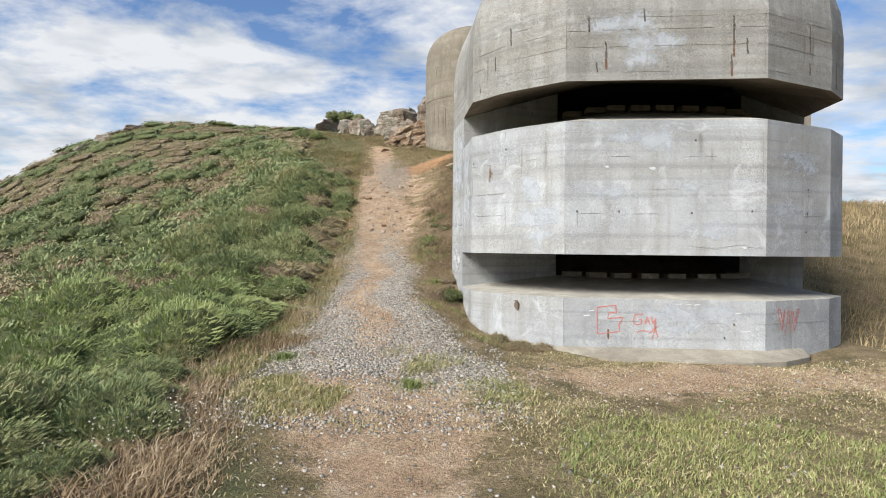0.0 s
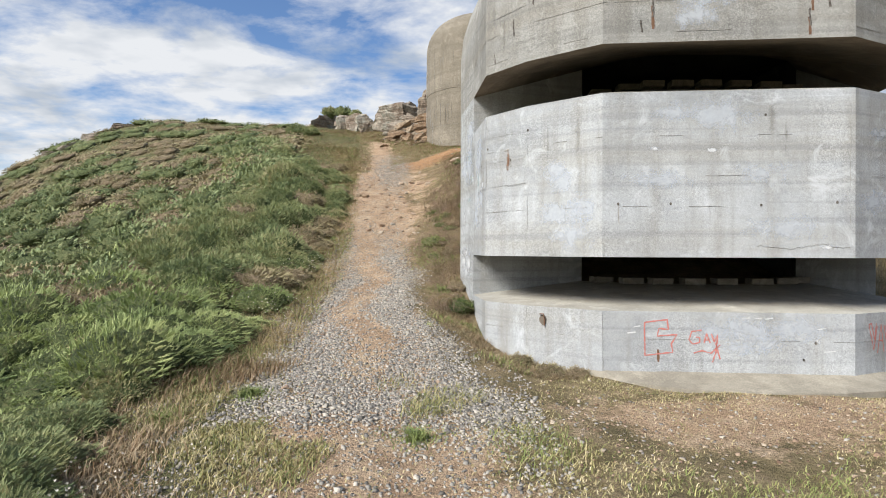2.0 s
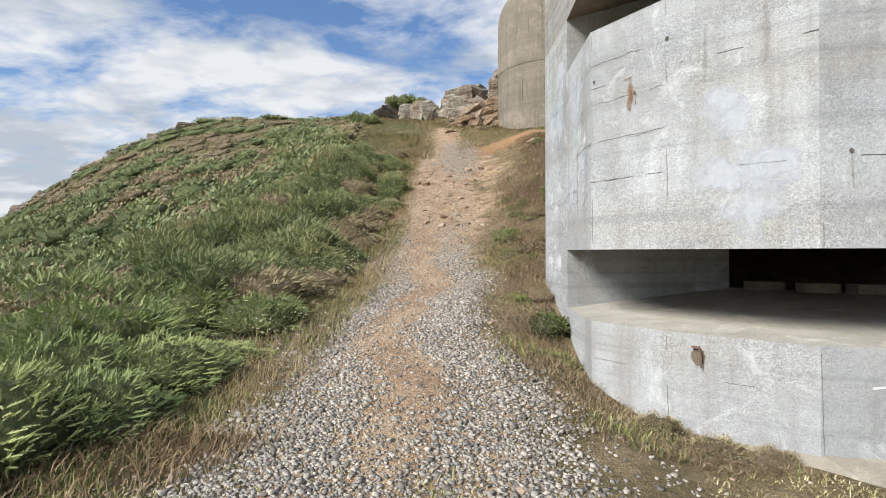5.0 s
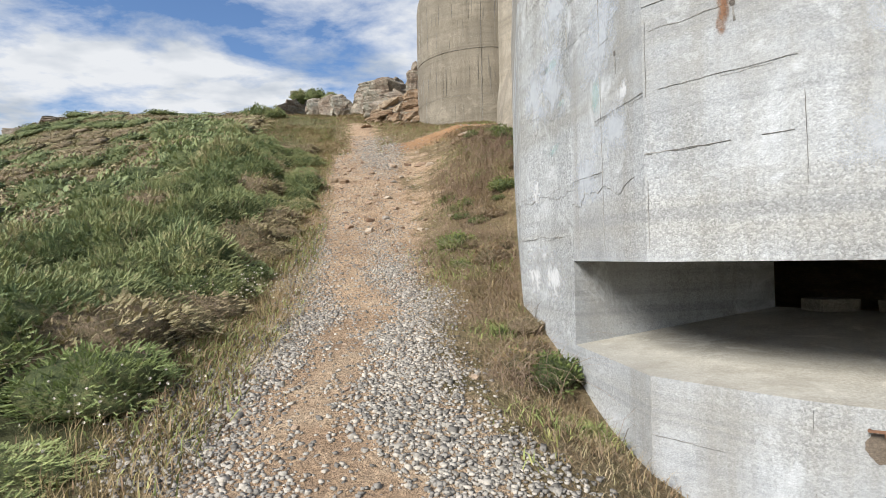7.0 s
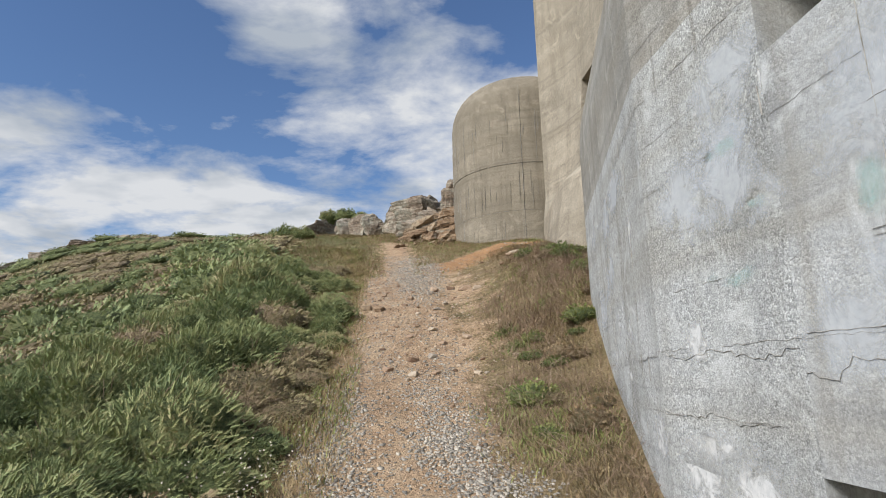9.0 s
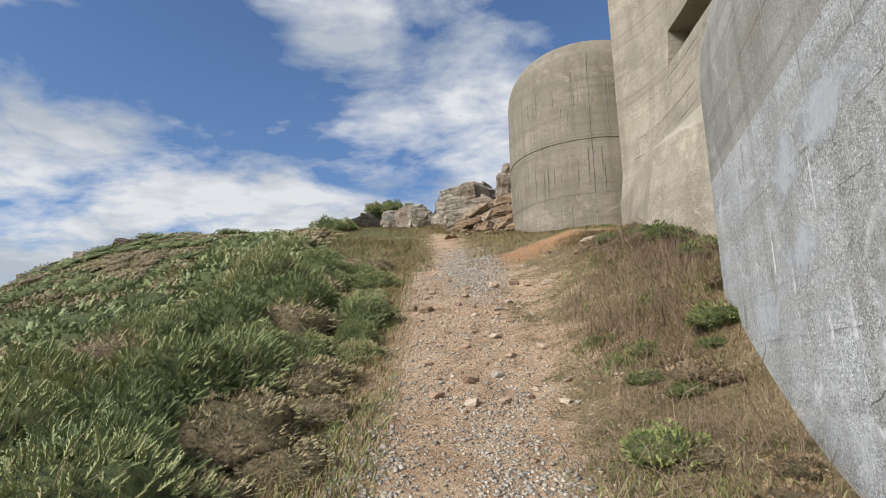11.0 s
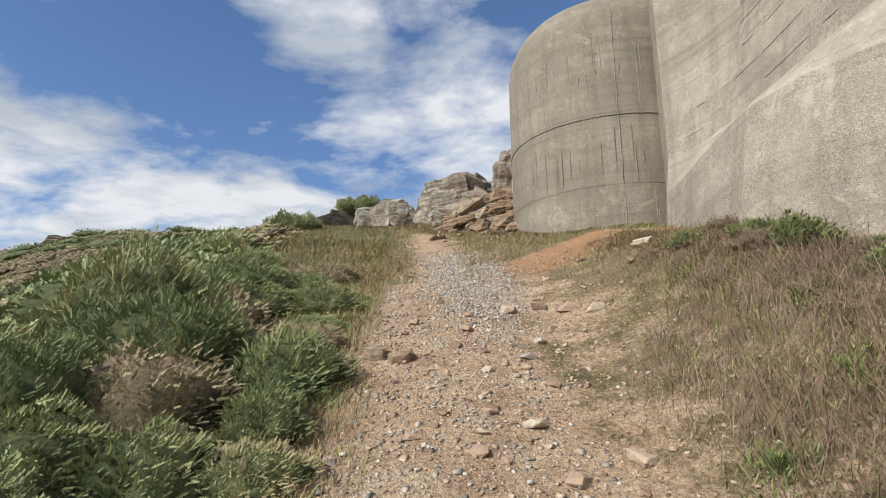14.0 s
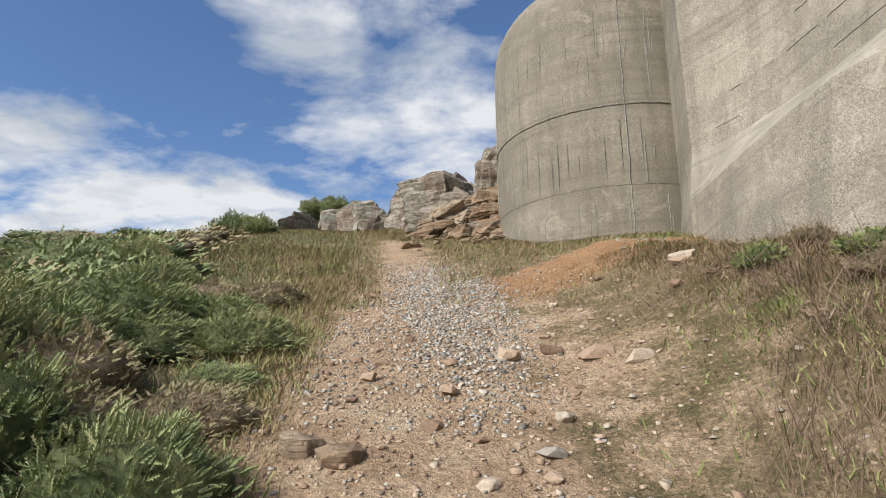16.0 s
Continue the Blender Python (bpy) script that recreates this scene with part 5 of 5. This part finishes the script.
CHALK = smear_material("white_lime_smear", (0.50, 0.51, 0.51), (0.68, 0.68, 0.67))
BLUISH = smear_material("pale_lime_wash", (0.47, 0.50, 0.53), (0.60, 0.62, 0.64), 3.5, 0.6)
DAMP = smear_material("brown_damp_stain", (0.20, 0.18, 0.15), (0.27, 0.245, 0.205), 4.0, 0.28)
CHALK_BAR, _nt, _b = material("chalk_line", 0.9)
_nt.links.new(ramp_node(_nt, noise_node(_nt, position(_nt), 22, 6, 0.75), [(0.35, (0.46, 0.47, 0.46)), (0.65, (0.64, 0.64, 0.62))]), _b.inputs["Base Color"])
RUST, _nt, _b = material("rust_stain", 0.9)
_nt.links.new(ramp_node(_nt, noise_node(_nt, position(_nt), 30, 5, 0.7), [(0.3, (0.10, 0.05, 0.03)), (0.7, (0.20, 0.115, 0.07))]), _b.inputs["Base Color"])
RUST_RUN = smear_material("rust_run", (0.17, 0.085, 0.045), (0.30, 0.18, 0.11), 8.0, 0.8)
AQUA = smear_material("faded_turquoise_paint", (0.40, 0.48, 0.46), (0.38, 0.58, 0.55), 4.0, 0.4)
BUNKER = bpy.data.objects["bunker"]
KEEP = bpy.data.objects["bunker_keep"]


class Face:
    """An upright wall face between two corners of the plan: u metres along it, z up, out from it."""

    def __init__(self, a, b):
        self.a = Vector((*a, 0))
        d = Vector((*b, 0)) - self.a
        self.length, self.u = d.length, d.normalized()
        self.n = Vector((self.u.y, -self.u.x, 0))

    def at(self, u, z, out=0.0):
        return self.a + self.u * u + self.n * out + Vector((0, 0, z))


FACES = [Face(a, b) for a, b in zip(FRONT, FRONT[1:])]
FLANK = Face((0.24, 13.0), (0.43, 11.58))
LONG = Face((0.82, 17.26), (0.24, 13.0))


def ribbon(name, face, pts, width, mat, parent, label="", out=0.003, proud=0.0, seed=0, step=0.05, wobble=0.0, broken=0.0):
    """A strip of uneven width along a line drawn on a wall face; proud gives it a ridge."""
    r = random.Random(seed)
    line = []
    for (u0, z0), (u1, z1) in zip(pts, pts[1:]):
        k = max(1, int(math.hypot(u1 - u0, z1 - z0) / step))
        line += [Vector((u0 + (u1 - u0) * i / k, z0 + (z1 - z0) * i / k)) for i in range(k)]
    line.append(Vector(pts[-1]))
    bm = bmesh.new()
    rows = []
    for i, p in enumerate(line):
        d = (line[min(i + 1, len(line) - 1)] - line[max(i - 1, 0)])
        d = d.normalized() if d.length > 1e-6 else Vector((1, 0))
        s = Vector((-d.y, d.x)) * width * r.uniform(0.45, 1.0)
        q = p + Vector((-d.y, d.x)) * r.uniform(-wobble, wobble)
        row = [bm.verts.new(face.at(*(q - s), out)), bm.verts.new(face.at(*q, out + proud)), bm.verts.new(face.at(*(q + s), out))]
        rows.append(row)
    for i, (a, b) in enumerate(zip(rows, rows[1:])):
        if broken and noise.noise(Vector((i * step * 2.2, seed * 3.7, 0))) < broken - 0.45:
            continue
        bm.faces.new((a[0], b[0], b[1], a[1]))
        bm.faces.new((a[1], b[1], b[2], a[2]))
    ob = part(name, bm, mat, parent, label)
    return tagged(ob, kind="stuff") if broken else ob


def blotch(name, face, u, z, w, h, mat, parent, label="", seed=0, out=0.003):
    """A ragged flat patch on a wall face."""
    r = random.Random(seed)
    bm = bmesh.new()
    uv = bm.loops.layers.uv.new("UVMap")
    n = 26
    ring, flat = [], []
    for i in range(n):
        a = 2 * math.pi * i / n
        k = r.uniform(0.8, 1.0)
        flat.append((0.5 + 0.5 * k * math.cos(a), 0.5 + 0.5 * k * math.sin(a)))
        ring.append(bm.verts.new(face.at(u + w / 2 * k * math.cos(a), z + h / 2 * k * math.sin(a), out)))
    f = bm.faces.new(ring)
    for loop, q in zip(f.loops, flat):
        loop[uv].uv = q
    return part(name, bm, mat, parent, label)


def build_marks():
    r = random.Random(42)
    seed = 500
    # level joints between the lifts, broken here and there
    levels = [(0.55, 0.0025), (2.24, 0.003), (2.62, 0.002), (3.14, 0.003), (4.46, 0.004), (4.86, 0.0025), (5.12, 0.003), (5.32, 0.0025)]
    for k, f in enumerate(FACES[:6]):
        for z, w in levels:
            a = r.choice((0, 0, 0.3)) * r.random() * f.length
            b = f.length - r.choice((0, 0, 0.4)) * r.random() * f.length
            seed += 1
            ribbon("level_joint", f, [(a, z), (b, z + r.uniform(-0.012, 0.012))], w, JOINT, BUNKER, proud=0.003, seed=seed, wobble=0.003, broken=0.42)
    for f, zs in ((FLANK, (1.15, 1.8, 2.22, 2.60, 2.98, 3.36, 3.72, 4.08, 4.5, 4.95)), (LONG, (1.8, 2.22, 2.60, 2.98, 3.36, 3.72, 4.08, 4.5, 4.95, 5.3)), (FACES[0], (2.22, 2.60, 2.98, 3.36, 4.5, 4.95)), (FACES[1], (2.24, 2.60, 2.98, 3.36))):
        for z in zs:
            seed += 1
            e = 0.0 if r.random() < 0.7 else r.uniform(0.1, 0.4) * f.length
            ribbon("level_joint", f, [(0, z), (f.length - e, z)], r.uniform(0.0014, 0.003), JOINT, BUNKER, proud=0.0012, seed=seed, wobble=0.008, broken=0.45)
    # upright joints at the form edges
    for f, u, z0, z1 in ((FACES[3], 0.02, 1.62, 3.66), (FACES[3], 0.02, 0.1, 0.86), (FACES[3], 3.0, 1.62, 3.66), (FACES[2], 0.03, 1.62, 3.66), (FACES[1], 0.02, 1.62, 3.66), (FACES[5], 0.03, 1.62, 3.66),
                         (FACES[2], 0.03, 4.4, 5.4), (FACES[3], 0.02, 4.4, 5.4), (FACES[3], 3.02, 4.4, 5.4), (FACES[0], 0.65, 1.7, 3.6), (LONG, 2.2, 1.9, 5.3), (LONG, 3.6, 1.6, 5.3), (LONG, 1.1, 2.6, 5.3), (FACES[2], 0.03, 0.1, 0.86)):
        seed += 1
        ribbon("upright_joint", f, [(u, z0), (u + r.uniform(-0.03, 0.03), z1)], 0.0022, JOINT, BUNKER, proud=0.003, seed=seed, wobble=0.003, broken=0.40)
    # ragged cracks
    for f, pts in ((LONG, [(2.6, 2.3), (2.9, 2.2), (3.1, 2.28), (3.5, 2.16), (4.2, 2.2)]),
                   (FLANK, [(0.1, 2.2), (0.4, 2.16), (0.7, 2.2), (1.1, 2.13), (1.4, 2.18)]), (FACES[0], [(0.0, 2.06), (0.2, 2.02), (0.3, 2.12), (0.55, 2.09), (0.7, 2.13), (0.85, 2.05), (1.0, 2.07), (1.15, 2.12)]), (FLANK, [(0.0, 1.83), (0.3, 1.79), (0.6, 1.82), (0.9, 1.78), (1.2, 1.80)]), (FACES[3], [(1.9, 1.74), (2.3, 1.70), (2.6, 1.76), (3.0, 1.71)])):
        seed += 1
        ribbon("crack", f, pts, 0.0028, JOINT, BUNKER, proud=0.003, seed=seed, wobble=0.016, step=0.04)
    # tie holes, flat discs painted dark as the shade inside, and scars
    holes = [(2, 0.03, 3.36), (3, 2.0, 3.38), (1, 0.55, 2.98), (3, 0.2, 2.27), (3, 0.85, 2.27), (3, 1.95, 2.25), (3, 2.85, 2.28), (4, 0.98, 2.28), (4, 1.0, 2.66), (4, 0.95, 1.98), (1, 0.05, 3.2), (3, 2.46, 0.32), (3, 2.6, 0.53), (0, 0.9, 3.0)]
    for k, u, z in holes:
        seed += 1
        blotch("tie_hole_disc", FACES[k], u, z, 0.034, 0.042, SCAR_AND_SHADE, BUNKER, seed=seed, out=0.004)
        if r.random() < 0.5:
            ribbon("drip_stain", FACES[k], [(u, z), (u + 0.01, z - r.uniform(0.1, 0.28))], 0.008, JOINT, BUNKER, seed=seed + 900)
    scars = [(2, 0.1, 5.4, 0.3), (1, 0.6, 5.0, 0.25), (3, 0.35, 5.35, 0.25), (3, 0.62, 4.95, 0.3), (3, 0.48, 4.62, 0.16), (3, 2.55, 5.3, 0.42), (3, 2.52, 4.7, 0.22), (3, 2.75, 4.95, 0.24), (4, 1.0, 5.3, 0.3), (4, 1.0, 4.7, 0.2), (5, 0.3, 4.85, 0.45), (1, 0.2, 4.6, 0.14), (3, 1.2, 5.45, 0.2)]
    for i, (k, u, z, h) in enumerate(scars):
        seed += 1
        ribbon("scar", FACES[k], [(u, z), (u + 0.012, z - h)], 0.017, SCAR_AND_SHADE, BUNKER, "dark upright scar in the concrete", proud=0.004, seed=seed, wobble=0.006, step=0.03)
        if i in (5, 6, 8, 3):
            ribbon("rust_stain", FACES[k], [(u, z - h * 0.5), (u + 0.01, z - h * 1.5)], 0.02, RUST, BUNKER, "orange rust stain", out=0.002, seed=seed + 700)
    for k, (u, z) in enumerate(((0.35, 2.95), (0.8, 2.6), (1.3, 3.3), (2.0, 1.6 + 1.2), (2.9, 2.4), (3.6, 3.1), (3.9, 2.2), (3.4, 4.2), (2.4, 4.0), (1.2, 4.5))):
        seed += 1
        ribbon("scar", LONG, [(u, z), (u + 0.01, z - r.uniform(0.06, 0.2))], 0.007, JOINT, BUNKER, proud=0.004, seed=seed, wobble=0.006, step=0.03)
    blotch("rust_stain", FACES[1], 0.5, 2.96, 0.10, 0.42, RUST_RUN, BUNKER, "orange rust stain", seed=77, out=0.005)
    ribbon("scar", FACES[1], [(0.42, 3.13), (0.52, 3.14)], 0.014, JOINT, BUNKER, "dark spike hole above the rust", proud=0.004, seed=78)
    ribbon("scar", FLANK, [(1.38, 3.55), (1.39, 3.38)], 0.010, JOINT, BUNKER, proud=0.004, seed=79)
    # lime smears, patches and paint
    for f, u, z, w, h in ((FACES[3], 2.75, 1.72, 0.26, 0.10), (FACES[3], 0.65, 2.98, 0.22, 0.10), (FACES[3], 1.35, 2.95, 0.2, 0.08), (LONG, 4.1, 1.62, 0.75, 0.5), (FLANK, 0.42, 1.46, 0.85, 0.62), (FLANK, 0.95, 1.44, 0.85, 0.58), (FLANK, 0.6, 1.62, 1.1, 0.36), (LONG, 2.05, 2.92, 0.09, 0.9), (LONG, 2.86, 2.66, 0.12, 0.6), (FLANK, 1.41, 3.6, 0.05, 0.3), (LONG, 2.55, 2.6, 0.10, 0.7), (LONG, 2.6, 3.5, 0.08, 0.9),
                          (LONG, 1.7, 3.2, 0.09, 0.8), (LONG, 3.2, 2.45, 0.5, 0.3), (LONG, 2.2, 2.25, 0.4, 0.4), (FLANK, 0.5, 2.25, 0.5, 0.35), (LONG, 3.6, 3.3, 0.3, 0.5), (LONG, 3.0, 2.05, 0.35, 0.18), (FACES[3], 1.42, 0.42, 0.14, 0.12), (FACES[3], 2.62, 0.56, 0.12, 0.16), (FLANK, 0.9, 3.2, 0.05, 0.4), (FACES[0], 1.0, 2.7, 0.3, 0.2), (FACES[2], 0.55, 2.1, 0.25, 0.18)):
        seed += 1
        blotch("lime_smear", f, u, z, w, h, CHALK, BUNKER, "pale lime smear on the concrete", seed=seed, out=0.0025)
    for i in range(40):
        f, z0, z1 = ((FACES[3], 1.9, 3.5), (FACES[3], 0.3, 0.8), (FACES[3], 4.6, 5.4), (FACES[2], 1.9, 3.5), (FACES[4], 1.9, 3.5), (LONG, 1.9, 4.8), (FLANK, 1.8, 4.0), (FACES[0], 1.9, 3.4))[i % 8]
        seed += 1
        blotch("lime_wash", f, r.uniform(0.2, 0.8) * f.length, r.uniform(z0, z1), r.uniform(0.5, 0.95) * min(1.6, f.length), r.uniform(0.35, 0.8) * min(1.0, z1 - z0 + 0.2), BLUISH, BUNKER, seed=seed, out=0.0012 + 0.0001 * i)
    for i in range(16):
        f, z0 = ((FACES[3], 3.3), (FACES[3], 5.2), (FACES[2], 3.3), (LONG, 4.4), (FLANK, 4.3), (FACES[4], 5.2), (FACES[1], 5.1), (LONG, 3.0))[i % 8]
        seed += 1
        blotch("damp_stain", f, r.uniform(0.15, 0.85) * f.length, z0 + r.uniform(-0.3, 0.1), r.uniform(0.05, 0.14), r.uniform(0.7, 1.3), DAMP, BUNKER, seed=seed, out=0.004 + 0.0001 * i)
    for f, u, z, w, h in ((FLANK, 1.0, 2.58, 0.55, 0.22), (FLANK, 0.8, 2.62, 0.4, 0.16), (FACES[0], 0.56, 2.8, 0.22, 0.42), (FLANK, 1.05, 3.35, 0.5, 0.14), (FLANK, 1.25, 2.95, 0.3, 0.12)):
        seed += 1
        blotch("paint_smear", f, u, z, w, h, AQUA, BUNKER, "faded turquoise paint smear", seed=seed, out=0.0035)
    # red scrawls, drawn as strokes
    def scrawl(face, u0, z0, w, h, strokes, wid=0.011):
        nonlocal seed
        for s in strokes:
            seed += 1
            ribbon("graffiti_stroke", face, [(u0 + w * a, z0 - h * c) for a, c in s], wid, RED, BUNKER, "red sprayed graffiti stroke", out=0.004, seed=seed, step=0.02, wobble=0.002)

    f = FACES[3]
    scrawl(f, 0.53, 0.80, 0.40, 0.46, [[(0, 0.09), (0.7, 0), (0.74, 0.27), (0.45, 0.25), (0.4, 0.46), (1, 0.41), (0.83, 0.67), (0.88, 0.9), (0.02, 1), (0, 0.09)]])
    scrawl(f, 1.08, 0.67, 0.38, 0.40, [[(0.4, 0), (0.08, 0.04), (0, 0.3), (0.12, 0.44), (0.34, 0.38), (0.34, 0.22), (0.22, 0.22)], [(0.48, 0.4), (0.56, 0.1), (0.68, 0.4)], [(0.5, 0.3), (0.66, 0.3)],
                                         [(0.72, 0.1), (0.8, 0.36), (0.92, 0.14), (0.86, 0.7), (0.75, 1.0)], [(0.15, 0.72), (0.42, 0.64), (0.7, 0.72), (1.0, 0.45)], [(0.85, 0.4), (1.0, 0.9)]])
    scrawl(FACES[4], 0.28, 0.77, 0.52, 0.38, [[(0, 0.05), (0.2, 0.9), (0.34, 0.1)], [(0.1, 0), (0.24, 0.6), (0.3, 0)], [(0.36, 1), (0.5, 0.05), (0.62, 1)], [(0.42, 0.6), (0.58, 0.6)], [(0.62, 0.1), (0.78, 0.95), (1.0, 0.02)], [(0.7, 0.1), (0.8, 0.6), (0.9, 0.1)], [(0, 0.05), (0.1, 0)], [(0.9, 0.1), (1, 0.02)]])
    ribbon("rust_stain", f, [(0.70, 0.42), (0.705, 0.26)], 0.022, RUST, BUNKER, "orange stain under the graffiti", out=0.002, seed=3)
    for u, z, w in ((0.32, 0.62, 0.1), (0.4, 0.7, 0.08), (1.72, 0.82, 0.10), (1.86, 0.82, 0.10), (2.0, 0.82, 0.09), (2.62, 0.70, 0.1), (2.7, 0.42, 0.14)):
        seed += 1
        ribbon("chalk_mark", f, [(u, z), (u + w, z + 0.015)], 0.010, CHALK_BAR, BUNKER, "faint white chalk bar", out=0.003, seed=seed)
    # a rusted bar end by its pocket
    g = FACES[2]
    blotch("pocket", g, 0.28, 0.72, 0.13, 0.16, BROWN_CONCRETE, BUNKER, "broken brown pocket in the concrete", seed=9, out=0.003)
    bm = bmesh.new()
    path = [g.at(0.24, 0.80, -0.05), g.at(0.24, 0.80, 0.03), g.at(0.30, 0.805, 0.035), g.at(0.315, 0.74, 0.03), g.at(0.315, 0.64, 0.028)]
    rows = []
    for p in path:
        rows.append([bm.verts.new(p + Vector((0.008 * math.cos(a), 0.008 * math.sin(a), 0.006 * math.sin(a + 1)))) for a in (0, 1.26, 2.51, 3.77, 5.03)])
    for a, c in zip(rows, rows[1:]):
        for i in range(5):
            bm.faces.new((a[i], a[(i + 1) % 5], c[(i + 1) % 5], c[i]))
    part("rusted_bar", bm, RUST, BUNKER, "bent rusted steel bar end")
    # stub blocks on the inner sills
    for z, n in ((1.12, 8), (4.42, 9)):
        for k in range(n):
            t = (k + 0.6) / n * (len(SLIT_IN) - 1)
            i = min(int(t), len(SLIT_IN) - 2)
            a, c = Vector((*SLIT_IN[i], 0)), Vector((*SLIT_IN[i + 1], 0))
            p = a + (c - a) * (t - i)
            bm = bmesh.new()
            bmesh.ops.create_cube(bm, size=1.0)
            bmesh.ops.bevel(bm, geom=bm.edges[:], offset=0.06, segments=1, affect="EDGES")
            for v in bm.verts:
                v.co = Vector((v.co.x * r.uniform(0.34, 0.38) + p.x, v.co.y * 0.26 + p.y - 0.1, v.co.z * 0.11 + z + 0.045))
            part("sill_block", bm, CONCRETE_WARM, BUNKER, "worn concrete block on the slit sill")
    # footing slab along the front
    outer = [(1.5, 9.15), (2.1, 8.62), (2.8, 8.22), (3.6, 8.02), (4.4, 8.02), (5.1, 8.2), (5.7, 8.62), (5.9, 8.95)]
    inner = [(1.6, 9.3), (1.95, 8.92), (2.7, 8.86), (3.5, 8.8), (4.3, 8.72), (5.0, 8.66), (5.5, 8.9), (5.8, 9.08)]
    bm = bmesh.new()
    o = [bm.verts.new((x, y, 0.05)) for x, y in outer]
    q = [bm.verts.new((x, y, 0.15)) for x, y in inner]
    w = [bm.verts.new((x, y, -0.4)) for x, y in outer]
    for k in range(len(outer) - 1):
        bm.faces.new((o[k], o[k + 1], q[k + 1], q[k]))
        bm.faces.new((w[k], w[k + 1], o[k + 1], o[k]))
    part("footing", bm, CONCRETE_PALE, BUNKER, "pale tan concrete footing slab sloping to the ground")
    # marks on the keep wall: level joints following its curve
    up = [Face(CORE_HIGH[k + 1], CORE_HIGH[k]) for k in range(5)]
    for z in (7.3, 7.75, 8.2, 8.65):
        for k, f in enumerate(up):
            if r.random() < 0.25:
                continue
            seed += 1
            push = 0.28 * (z - 7.05) / 1.91
            q = Face((CORE_HIGH[k + 1][0] + push * min(1, (k + 1) / 2), CORE_HIGH[k + 1][1]), (CORE_HIGH[k][0] + push * min(1, k / 2), CORE_HIGH[k][1]))
            q.n = -q.n
            ribbon("level_joint", q, [(0.0, z), (q.length, z)], 0.005, JOINT, KEEP, proud=0.006, seed=seed, wobble=0.006, broken=0.36)


build_marks()
